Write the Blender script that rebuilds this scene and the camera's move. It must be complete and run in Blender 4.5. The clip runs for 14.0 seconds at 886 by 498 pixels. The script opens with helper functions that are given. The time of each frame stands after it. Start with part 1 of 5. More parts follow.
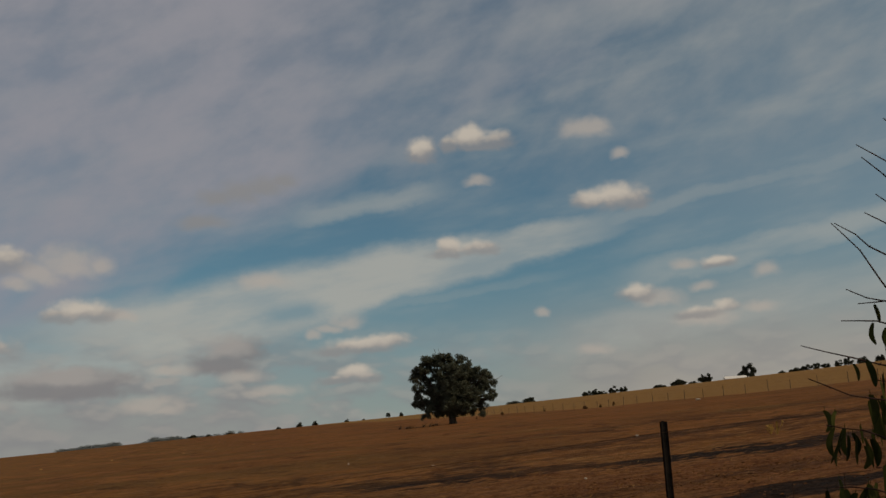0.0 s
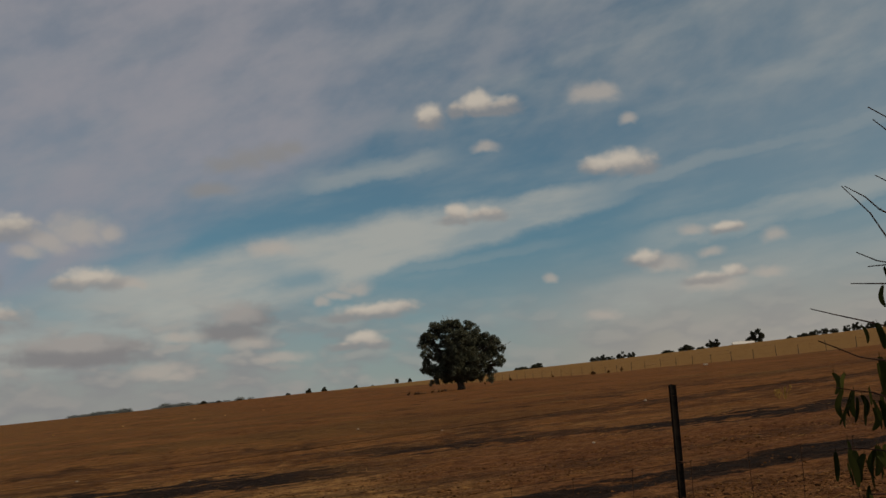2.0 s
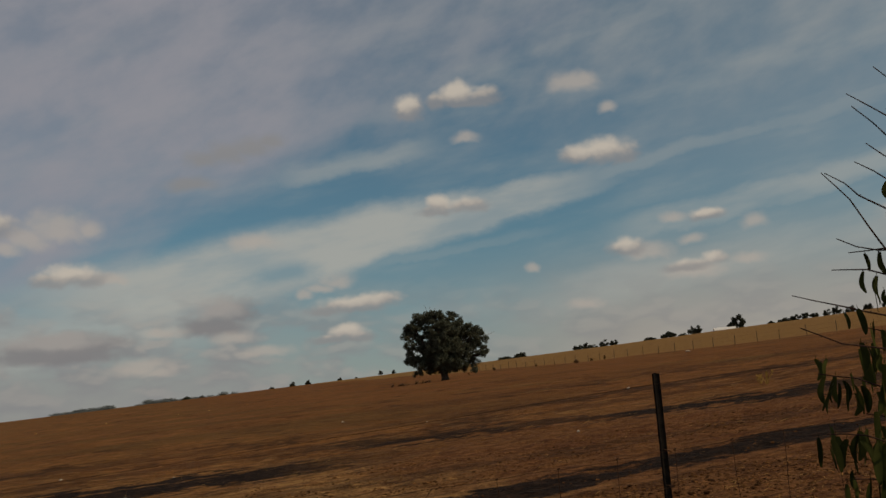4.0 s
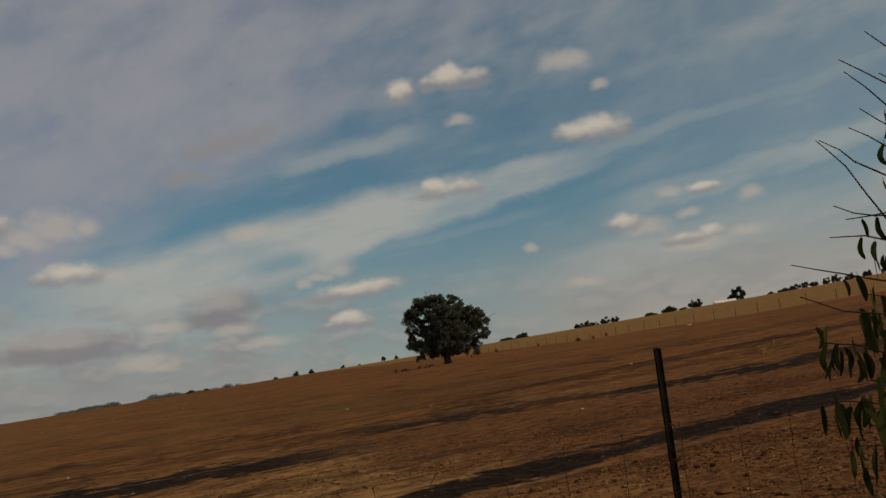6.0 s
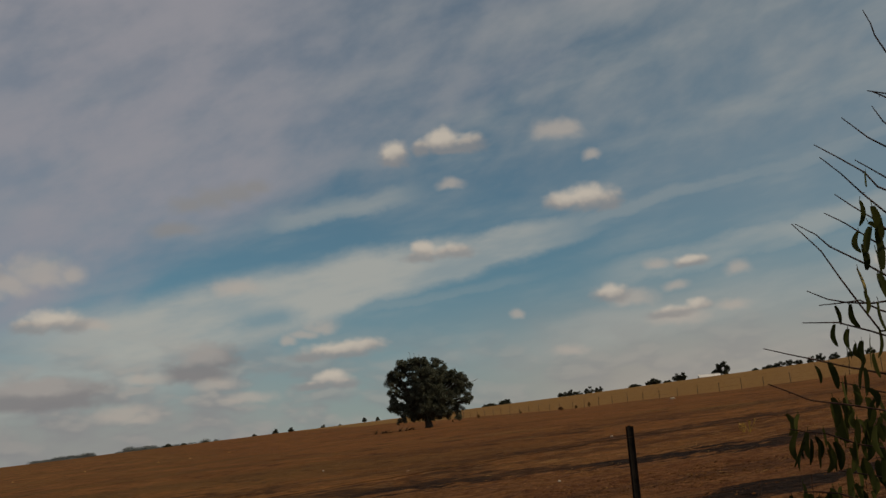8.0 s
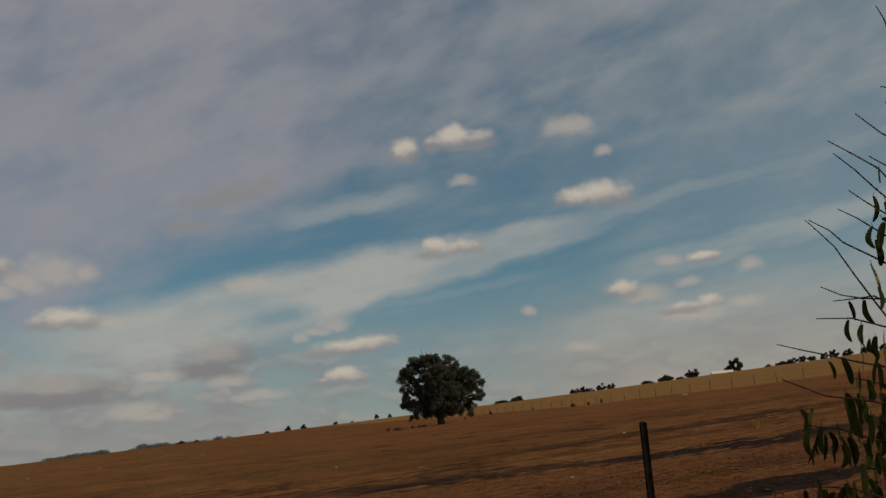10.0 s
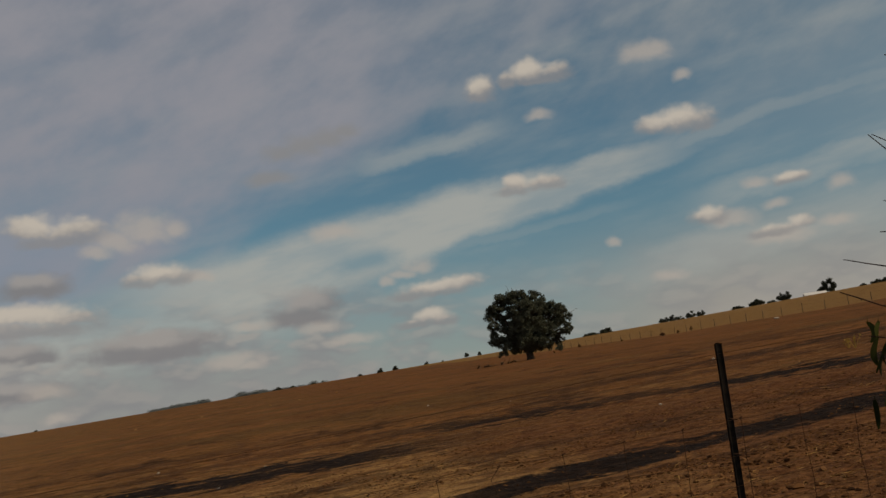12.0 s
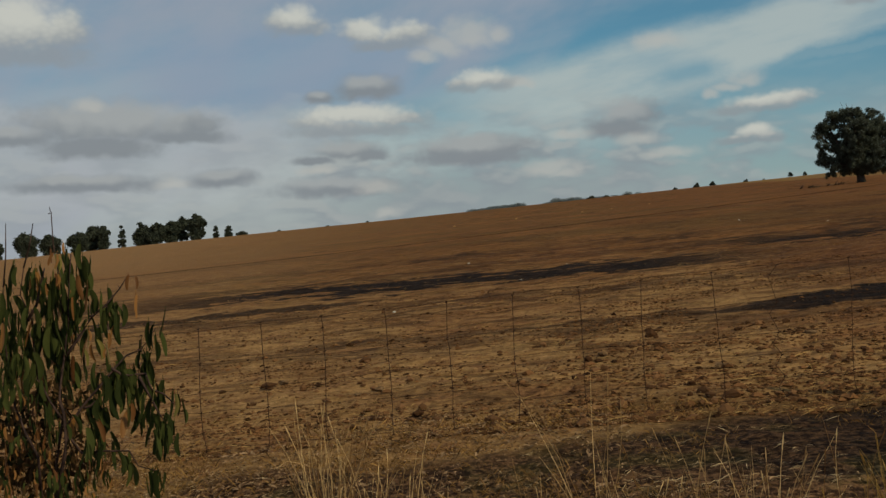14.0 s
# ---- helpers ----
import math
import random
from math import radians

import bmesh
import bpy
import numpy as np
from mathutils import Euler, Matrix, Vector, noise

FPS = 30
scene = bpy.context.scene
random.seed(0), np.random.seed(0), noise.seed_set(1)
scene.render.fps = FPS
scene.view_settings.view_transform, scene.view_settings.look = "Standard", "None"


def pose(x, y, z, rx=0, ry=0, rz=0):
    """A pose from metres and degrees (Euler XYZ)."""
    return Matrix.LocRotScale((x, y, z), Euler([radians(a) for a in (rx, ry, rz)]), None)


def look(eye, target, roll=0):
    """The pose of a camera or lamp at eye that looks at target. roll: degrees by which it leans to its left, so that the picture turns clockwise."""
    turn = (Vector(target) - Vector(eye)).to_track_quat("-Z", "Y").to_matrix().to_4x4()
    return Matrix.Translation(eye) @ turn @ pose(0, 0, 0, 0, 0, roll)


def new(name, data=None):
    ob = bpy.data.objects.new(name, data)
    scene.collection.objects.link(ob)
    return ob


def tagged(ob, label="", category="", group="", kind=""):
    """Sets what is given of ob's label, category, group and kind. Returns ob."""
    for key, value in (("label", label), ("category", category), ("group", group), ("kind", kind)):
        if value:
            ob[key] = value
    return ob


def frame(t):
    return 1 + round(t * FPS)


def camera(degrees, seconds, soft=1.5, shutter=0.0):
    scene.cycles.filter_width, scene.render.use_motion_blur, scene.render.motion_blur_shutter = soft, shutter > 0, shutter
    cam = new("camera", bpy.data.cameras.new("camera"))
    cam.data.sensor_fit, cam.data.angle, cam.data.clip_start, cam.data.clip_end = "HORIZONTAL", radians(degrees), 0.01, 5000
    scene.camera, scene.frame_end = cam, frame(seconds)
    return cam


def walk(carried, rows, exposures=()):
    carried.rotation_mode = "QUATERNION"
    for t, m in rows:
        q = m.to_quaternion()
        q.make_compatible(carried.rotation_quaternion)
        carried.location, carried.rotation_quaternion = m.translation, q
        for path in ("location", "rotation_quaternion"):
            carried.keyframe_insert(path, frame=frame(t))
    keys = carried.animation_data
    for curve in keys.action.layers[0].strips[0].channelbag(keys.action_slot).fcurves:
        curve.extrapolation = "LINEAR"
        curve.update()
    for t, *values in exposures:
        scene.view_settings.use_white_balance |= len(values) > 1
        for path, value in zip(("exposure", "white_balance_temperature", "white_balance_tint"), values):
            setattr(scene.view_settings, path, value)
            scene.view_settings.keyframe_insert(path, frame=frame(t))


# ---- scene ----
cam = camera(46.0, 14.0, soft=1.5)


def held(x, y, z, yaw, pitch, roll):
    """A hand-held camera: yaw to the left, pitch up, roll to its right, in degrees."""
    a, b = radians(yaw), radians(pitch)
    way = Vector((-math.sin(a) * math.cos(b), math.cos(a) * math.cos(b), math.sin(b)))
    return look((x, y, z), Vector((x, y, z)) + way * 10, -roll)


walk(cam, [(t, held(*p)) for t, *p in (
    (0, -0.061, 0.017, 0.059, -15.32, 11.30, 3.21),
    (0.5, -0.066, 0.017, 0.060, -15.20, 11.02, 3.85),
    (1, -0.067, 0.016, 0.050, -15.71, 9.82, 3.73),
    (1.5, -0.075, -0.006, 0.048, -14.97, 9.45, 3.13),
    (2, -0.070, 0.012, 0.050, -14.77, 9.49, 3.30),
    (2.5, -0.072, 0.014, 0.049, -15.02, 9.03, 3.54),
    (4.8, -0.059, 0.036, 0.062, -15.71, 8.92, 4.63),
    (5, -0.055, 0.041, 0.061, -15.47, 8.89, 4.77),
    (5.5, -0.075, 0.024, 0.059, -14.80, 8.32, 5.66),
    (6, -0.056, 0.038, 0.058, -15.77, 8.03, 6.66),
    (6.5, 0.016, 0.086, 0.071, -16.48, 9.13, 6.05),
    (7, 0.032, 0.073, 0.085, -16.77, 11.27, 4.77),
    (7.5, 0.014, 0.061, 0.082, -16.36, 11.47, 4.26),
    (8, 0.016, 0.064, 0.082, -16.79, 11.39, 4.41),
    (8.2, 0.015, 0.065, 0.082, -16.50, 11.47, 4.38),
    (10.3, -0.004, 0.037, 0.077, -16.01, 11.14, 4.52),
    (10.5, -0.011, 0.027, 0.073, -15.35, 10.54, 5.09),
    (11, -0.043, -0.012, 0.062, -14.24, 10.06, 5.93),
    (11.5, -0.021, -0.034, 0.057, -13.60, 8.85, 6.80),
    (12, 0.016, -0.101, 0.044, -11.25, 8.35, 6.90),
    (12.2, 0.022, -0.126, 0.021, -11.24, 6.05, 6.60),
    (12.3, 0.024, -0.138, 0.005, -11.72, 4.88, 6.50),
    (12.4, 0.026, -0.150, -0.012, -11.28, 3.75, 6.10),
    (12.5, 0.029, -0.162, -0.028, -10.82, 3.29, 5.73),
    (12.6, 0.033, -0.175, -0.043, -9.36, 2.30, 5.10),
    (12.7, 0.036, -0.189, -0.056, -8.10, 1.84, 3.97),
    (12.8, 0.037, -0.202, -0.067, -6.10, 0.50, 1.75),
    (12.9, 0.040, -0.212, -0.074, -5.05, -1.90, 1.60),
    (13, 0.048, -0.216, -0.077, -2.94, -2.51, 2.10),
    (13.1, 0.065, -0.213, -0.048, -1.41, -2.30, 3.60),
    (13.2, 0.059, -0.202, -0.010, -0.75, 0.40, 1.95),
    (13.3, 0.054, -0.189, 0.016, -0.93, 0.92, 2.34),
    (13.5, 0.106, -0.179, 0.031, -0.70, 2.54, 1.93),
    (13.6, 0.131, -0.180, 0.025, -0.92, 3.40, 1.50),
    (13.7, 0.146, -0.183, 0.007, 0.00, 3.10, 1.35),
    (13.8, 0.154, -0.188, -0.018, 2.17, 2.45, 1.70),
    (13.9, 0.157, -0.193, -0.049, 3.80, 1.45, 2.35),
    (14, 0.157, -0.199, -0.083, 6.75, -0.60, 2.69),
)], exposures=[(0.0, 0.0, 7150, 12), (12.2, 0.0, 7150, 12), (12.5, 0.0, 6800, 9.5), (12.7, 0.42, 6400, 6), (13.0, 0.55, 6100, 3.0), (13.5, 0.55, 6230, 3.5), (14.0, 0.28, 6250, 2.0)])

# ------------------------------------------------------------------ sky, sun
SUN_AZ, SUN_EL = 128.0, 40.0      # degrees, clockwise from +y
sun = new("sun", bpy.data.lights.new("sun", "SUN"))
sun.data.energy, sun.data.angle, sun.data.color = 2.2, radians(0.6), (1.0, 0.83, 0.58)
sa, se = radians(SUN_AZ), radians(SUN_EL)
sun.matrix_world = look((math.sin(sa) * math.cos(se) * 50, math.cos(sa) * math.cos(se) * 50, math.sin(se) * 50), (0, 0, 0))

world = bpy.data.worlds.new("world")
scene.world = world
world.use_nodes = True
wt = world.node_tree
wt.nodes.clear()


class Nodes:
    """Small helper to write node trees as formulas."""

    def __init__(self, tree):
        self.tree = tree

    def put(self, kind, **values):
        n = self.tree.nodes.new(kind)
        for k, v in values.items():
            setattr(n, k, v)
        return n

    def wire(self, value, socket):
        if isinstance(value, bpy.types.NodeSocket):
            self.tree.links.new(value, socket)
        elif value is not None:
            socket.default_value = value

    def m(self, op, a, b=None, c=None, clamp=False):
        n = self.put("ShaderNodeMath", operation=op, use_clamp=clamp)
        for v, s in zip((a, b, c), n.inputs):
            self.wire(v, s)
        return n.outputs[0]

    def v(self, op, a, b=None, c=None, out=0):
        n = self.put("ShaderNodeVectorMath", operation=op)
        for v, s in zip((a, b, c), n.inputs):
            self.wire(v, s)
        return n.outputs[out]

    def xyz(self, x, y, z=0.0):
        n = self.put("ShaderNodeCombineXYZ")
        for v, s in zip((x, y, z), n.inputs):
            self.wire(v, s)
        return n.outputs[0]

    def ramp(self, value, a, b, lo=0.0, hi=1.0):
        n = self.put("ShaderNodeMapRange", interpolation_type="SMOOTHSTEP")
        for v, s in zip((value, a, b, lo, hi), n.inputs):
            self.wire(v, s)
        return n.outputs[0]

    def noise(self, vector, scale, detail=3.0, rough=0.5, out=0):
        n = self.put("ShaderNodeTexNoise")
        self.wire(vector, n.inputs["Vector"])
        n.inputs["Scale"].default_value, n.inputs["Detail"].default_value = scale, detail
        n.inputs["Roughness"].default_value = rough
        return n.outputs[out]

    def mix(self, f, a, b):
        n = self.put("ShaderNodeMix", data_type="RGBA")
        self.wire(f, n.inputs[0])
        for v, s in ((a, n.inputs[6]), (b, n.inputs[7])):
            self.wire((*v, 1.0) if isinstance(v, tuple) and len(v) == 3 else v, s)
        return n.outputs[2]


w = Nodes(wt)
way = w.v("NORMALIZE", w.put("ShaderNodeTexCoord").outputs["Generated"])
sep = w.put("ShaderNodeSeparateXYZ")
w.wire(way, sep.inputs[0])
az = w.m("MULTIPLY", w.m("ARCTAN2", sep.outputs[0], sep.outputs[1]), 180 / math.pi)
el = w.m("MULTIPLY", w.m("ARCSINE", sep.outputs[2]), 180 / math.pi)
flat = w.xyz(az, el)

# clear sky
sky = w.put("ShaderNodeTexSky", sky_type="NISHITA", sun_disc=False)
sky.sun_elevation, sky.sun_rotation = se, sa
sky.air_density, sky.dust_density, sky.ozone_density = 1.0, 0.6, 1.6
clear = w.v("MULTIPLY", sky.outputs[0], (0.0278, 0.0486, 0.0532))

# high cloud: long streaks that rise to the right, more steeply higher up
def leaning(degrees):
    c, d = math.cos(radians(degrees)), math.sin(radians(degrees))
    return w.m("ADD", w.m("MULTIPLY", az, c), w.m("MULTIPLY", el, d)), w.m("SUBTRACT", w.m("MULTIPLY", el, c), w.m("MULTIPLY", az, d))


su, sv = leaning(8)
tu, tv = leaning(24)
streak = w.noise(w.xyz(w.m("MULTIPLY", su, 0.30), w.m("MULTIPLY", sv, 1.1)), 0.42, 4.5, 0.55)
wisps = w.noise(w.xyz(w.m("MULTIPLY", tu, 0.34), w.m("MULTIPLY", tv, 0.95), 3.0), 0.36, 4.5, 0.52)
puffy = w.noise(w.xyz(w.m("MULTIPLY", tu, 0.6), tv, 8.0), 0.44, 5.0, 0.55)
broad = w.noise(w.xyz(su, w.m("MULTIPLY", sv, 2.0)), 0.09, 2.0)
torn = w.noise(w.xyz(w.m("MULTIPLY", su, 0.6), sv, 5.0), 0.55, 5.0, 0.58)
wob = w.m("ADD", sv, w.m("ADD", w.m("MULTIPLY", w.m("SUBTRACT", broad, 0.5), 1.0), w.m("MULTIPLY", w.m("SUBTRACT", torn, 0.5), 1.2)))


def streak_band(v, thick, u0, u1, fade, top, edge=0.15):
    """A soft band of high cloud along the streaks; its height and thickness may change along it."""
    off = w.m("DIVIDE", w.m("SUBTRACT", wob, v), thick)
    f = w.m("MULTIPLY", w.ramp(w.m("ABSOLUTE", off), 1.0, edge), w.ramp(off, -0.95, -0.45))
    f = w.m("MULTIPLY", f, w.ramp(su, u0 - fade, u0))
    f = w.m("MULTIPLY", f, w.ramp(su, u1 + fade, u1))
    return w.m("MULTIPLY", f, top)


def soft_spot(a, e, wide, high, u=None, v=None):
    """A round fade, one in the middle."""
    q = w.v("MULTIPLY_ADD", w.xyz(tu if u is None else u, tv if v is None else v), (1 / wide, 1 / high, 0.0), (-a / wide, -e / high, 0.0))
    return w.ramp(w.v("LENGTH", q, out=1), 1.0, 0.1)


high = streak_band(w.ramp(su, 0.0, 26.0, 7.4, 8.5), w.ramp(su, 4.0, 30.0, 2.6, 1.15), 0.5, 20.0, 10.0, 1.0, 0.4)
for band in ((6.0, 2.6, -60.0, 1.0, 6.0, 0.75), (8.7, 0.7, 27.0, 60.0, 6.0, 0.40), (5.4, 1.3, 30.0, 60.0, 6.0, 0.68),
             (2.6, 1.8, 26.0, 60.0, 8.0, 0.55), (19.4, 2.4, 26.0, 60.0, 7.0, 0.40), (12.3, 0.9, 11.0, 15.0, 4.0, 0.55),
             (6.4, 0.5, 14.0, 20.0, 5.0, 0.22), (11.6, 1.3, -45.0, -14.0, 7.0, 0.5)):
    high = w.m("MAXIMUM", high, streak_band(*band))
high = w.m("MULTIPLY", high, w.ramp(streak, 0.28, 0.58, 0.55, 1.0))
# a blue hole in the band, and clear lanes
lump_u = w.m("ADD", su, w.m("MULTIPLY", w.m("SUBTRACT", torn, 0.5), 4.0))
high = w.m("MULTIPLY", high, w.m("SUBTRACT", 1.0, w.m("MULTIPLY", soft_spot(8.0, 7.1, 3.0, 0.9, lump_u, sv), 0.75)))
veil_side = w.m("ADD", w.m("SUBTRACT", wob, w.m("MULTIPLY", su, 0.26)), w.m("MULTIPLY", w.m("SUBTRACT", wisps, 0.5), 7.0))
veil = w.m("MULTIPLY", w.m("MULTIPLY", w.ramp(veil_side, 8.4, 13.2), w.ramp(az, 4.0, 15.0, 1.0, 0.36)), w.ramp(w.m("MULTIPLY", w.m("ADD", puffy, wisps), 0.5), 0.30, 0.64, 0.60, 1.0))
patchy = w.ramp(w.m("ADD", w.m("MULTIPLY", puffy, 0.55), w.m("MULTIPLY", wisps, 0.45)), 0.32, 0.72)
aloft = w.m("MULTIPLY", patchy, w.ramp(el, 11.0, 18.0, 0.0, 0.62))
thin = w.m("ADD", w.m("MULTIPLY", w.ramp(streak, 0.42, 0.80), 0.26), w.ramp(az, 20.0, 36.0, 0.0, 0.22))
far_haze = w.m("MULTIPLY", w.ramp(el, 11.0, 0.5, 0.0, 0.80), w.ramp(az, 16.0, 0.0, 0.72, 1.0))
high = w.m("MAXIMUM", w.m("MAXIMUM", high, thin), 0.0)

# low heaped cloud
lump = w.noise(flat, 0.9, 2.0, 0.5, out=1)
shift = w.v("MULTIPLY", w.v("SUBTRACT", lump, (0.5, 0.5, 0.5)), (0.55, 0.4, 0.0))
warped = w.v("ADD", flat, shift)


class Heap:
    """A set of heaped clouds: how far a direction is from the nearest puff, and from the sunlit crown of its cloud."""

    def __init__(self):
        self.body, self.crest = None, None

    def cloud(self, *puffs):
        for a, e, wide, high in puffs:
            wide, high = wide * 1.22, high * 1.28
            q = w.v("MULTIPLY_ADD", warped, (1 / wide, 1 / high, 0.0), (-a / wide, -e / high, 0.0))
            d = w.m("MAXIMUM", w.v("LENGTH", q, out=1), w.v("DOT_PRODUCT", q, (0.0, -1.35, 0.0), out=1))
            self.body = d if self.body is None else w.m("SMOOTH_MIN", self.body, d, 0.25)
        a0, a1 = min(p[0] - p[2] for p in puffs), max(p[0] + p[2] for p in puffs)
        e0, e1 = min(p[1] - p[3] for p in puffs), max(p[1] + p[3] for p in puffs)
        wide, high = (a1 - a0) * 0.62, (e1 - e0) * 0.46
        a, e = (a0 + a1) / 2 - 0.04 * (a1 - a0), e1 - 0.14 * (e1 - e0)
        d = w.v("LENGTH", w.v("MULTIPLY_ADD", warped, (1 / wide, 1 / high, 0.0), (-a / wide, -e / high, 0.0)), out=1)
        self.crest = d if self.crest is None else w.m("MINIMUM", self.crest, d)


white, faint, grey, dim = Heap(), Heap(), Heap(), Heap()
white.cloud((14.4, 16.7, 0.75, 0.68), (14.2, 16.4, 0.61, 0.41))
white.cloud((16.0, 16.9, 0.48, 0.44), (17.3, 17.2, 1.02, 0.68), (18.7, 17.0, 0.89, 0.51), (17.7, 16.8, 1.54, 0.34))
white.cloud((23.8, 13.4, 1.09, 0.55), (25.3, 13.4, 1.37, 0.68), (26.1, 13.1, 0.75, 0.48))
white.cloud((15.7, 11.4, 0.58, 0.48), (17.3, 11.2, 1.16, 0.44), (15.5, 11.0, 0.85, 0.31))
white.cloud((-4.1, 8.4, 1.43, 0.61), (-5.3, 8.2, 0.85, 0.41), (-3.2, 8.2, 0.75, 0.44))
white.cloud((10.7, 6.2, 1.88, 0.44), (9.0, 6.0, 1.02, 0.27), (12.0, 6.4, 1.16, 0.41))
white.cloud((10.2, 4.8, 0.92, 0.41), (9.2, 4.4, 1.02, 0.27), (10.8, 4.5, 0.82, 0.34))
white.cloud((25.8, 8.1, 0.89, 0.48))
white.cloud((30.4, 7.1, 0.65, 0.31), (28.8, 6.8, 1.23, 0.31))
white.cloud((30.2, 9.4, 0.96, 0.31))
white.cloud((-28.4, 11.6, 2.39, 1.37), (-26.2, 11.3, 1.13, 1.09), (-28.1, 10.4, 2.9, 0.89))
white.cloud((-10.5, 11.3, 1.23, 0.65), (-8.2, 11.0, 1.43, 0.68), (-9.3, 10.6, 1.71, 0.41))
white.cloud((-11.0, 6.9, 2.9, 0.51), (-8.7, 6.6, 1.37, 0.41), (-13.5, 6.5, 1.37, 0.41), (-11.3, 6.1, 3.59, 0.38))
white.cloud((-14.4, 11.9, 1.23, 0.79), (-13.3, 11.6, 0.82, 0.48))
faint.cloud((23.6, 17.3, 1.23, 0.51), (24.4, 17.3, 0.75, 0.48))
faint.cloud((25.5, 15.7, 0.41, 0.27))
faint.cloud((17.5, 14.9, 0.68, 0.31))
faint.cloud((-2.2, 8.2, 0.75, 0.31))
faint.cloud((-4.7, 10.7, 1.37, 0.51), (-3.3, 10.8, 0.61, 0.44), (-6.3, 10.4, 1.09, 0.68))
faint.cloud((8.0, 6.9, 0.41, 0.27))
faint.cloud((9.8, 7.5, 0.82, 0.38), (8.9, 7.2, 0.75, 0.24))
faint.cloud((5.7, 4.0, 1.23, 0.27))
faint.cloud((-0.8, 3.5, 1.23, 0.41), (0.0, 3.3, 0.89, 0.27))
faint.cloud((27.0, 7.8, 1.09, 0.44))
faint.cloud((29.4, 6.5, 1.43, 0.38))
faint.cloud((28.4, 9.5, 0.55, 0.27))
faint.cloud((32.6, 8.8, 0.55, 0.38))
faint.cloud((32.1, 6.9, 0.85, 0.27))
faint.cloud((29.3, 8.2, 0.68, 0.24))
faint.cloud((20.6, 7.5, 0.31, 0.27))
faint.cloud((23.2, 5.3, 0.82, 0.27))
faint.cloud((5.3, 9.9, 1.3, 0.41))
faint.cloud((4.1, 4.8, 1.09, 0.31))
faint.cloud((-4.9, 11.0, 1.37, 0.75), (-3.2, 10.8, 0.61, 0.41))
faint.cloud((-7.3, 9.9, 0.75, 0.34))
faint.cloud((-25.2, 7.7, 0.82, 0.31))
faint.cloud((-13.4, 4.0, 0.92, 0.24))
faint.cloud((-0.5, 3.7, 1.02, 0.24))
faint.cloud((0.5, 5.3, 1.02, 0.27))
faint.cloud((-10.2, 2.9, 1.02, 0.34))
faint.cloud((-21.1, 3.5, 0.75, 0.24))
faint.cloud((-9.7, 1.5, 0.75, 0.27))
grey.cloud((3.8, 6.2, 1.3, 0.61), (3.0, 5.5, 1.43, 0.48))
grey.cloud((-4.5, 5.0, 2.39, 0.44), (-5.0, 4.4, 2.9, 0.41))
dim.cloud((2.9, 14.4, 0.82, 0.41), (4.1, 14.7, 0.96, 0.51), (5.5, 15.0, 1.02, 0.48), (6.5, 15.3, 0.68, 0.34))
dim.cloud((2.1, 13.1, 1.16, 0.34))
grey.cloud((-24.4, 6.7, 3.76, 0.92), (-20.2, 6.6, 1.54, 0.58), (-25.0, 5.5, 2.73, 0.55), (-20.4, 6.0, 2.12, 0.34))
grey.cloud((-11.7, 5.0, 1.54, 0.41), (-10.4, 4.7, 0.82, 0.31), (-13.7, 4.5, 0.96, 0.2))
grey.cloud((-10.5, 8.3, 1.43, 0.58))
grey.cloud((-13.1, 7.9, 0.68, 0.31))
grey.cloud((-18.5, 3.7, 1.43, 0.44))
grey.cloud((-6.1, 4.7, 1.16, 0.44), (-3.4, 4.7, 1.23, 0.48))
grey.cloud((-29.1, 6.1, 1.71, 0.48))
grey.cloud((-12.4, 3.0, 2.73, 0.48))
grey.cloud((-25.6, 3.6, 3.07, 0.41))
white.cloud((41.0, 8.0, 2.0, 0.8))
white.cloud((46.0, 12.0, 2.6, 1.0))
white.cloud((-36.0, 8.0, 3.0, 1.2), (-42.0, 12.0, 3.0, 1.4))

BILLOW = w.v("MULTIPLY_ADD", w.v("SUBTRACT", lump, (0.5, 0.5, 0.5)), (0.5, 0.5, 0.0), w.xyz(az, w.m("MULTIPLY", el, 1.35)))


def billows(scale, size):
    n = w.put("ShaderNodeTexVoronoi", feature="SMOOTH_F1", voronoi_dimensions="2D")
    w.wire(BILLOW, n.inputs["Vector"])
    n.inputs["Scale"].default_value, n.inputs["Smoothness"].default_value = scale, 0.35
    return w.m("MULTIPLY", w.m("SUBTRACT", n.outputs["Distance"], 0.42), size)


RAGGED = w.m("ADD", billows(0.95, 0.24), w.m("MULTIPLY", w.m("SUBTRACT", w.noise(BILLOW, 0.8, 3.0, 0.5), 0.5), 0.45))
SMALL_LUMPS = w.m("ADD", billows(2.3, 0.32), billows(4.6, 0.06))


def cover(heap, soft, hard, top):
    return w.m("MULTIPLY", w.ramp(w.m("ADD", heap.body, w.m("ADD", RAGGED, w.m("MULTIPLY", SMALL_LUMPS, 0.42))), soft, hard), top)


hazy = w.mix(0.13, clear, (0.195, 0.27, 0.275))
hazy = w.mix(far_haze, hazy, w.mix(w.ramp(az, 8.0, -2.0), (0.280, 0.286, 0.298), (0.290, 0.280, 0.288)))
hazy = w.mix(w.m("MULTIPLY", w.ramp(el, 10.0, 2.5, 0.0, 0.8), w.ramp(az, 13.0, 28.0)), hazy, (0.308, 0.282, 0.264))
hazy = w.mix(aloft, hazy, (0.234, 0.268, 0.300))
shade = w.mix(w.m("MULTIPLY", high, 0.85), hazy, (0.362, 0.382, 0.372))
shade = w.mix(w.m("MULTIPLY", veil, 0.86), shade, (0.258, 0.268, 0.318))
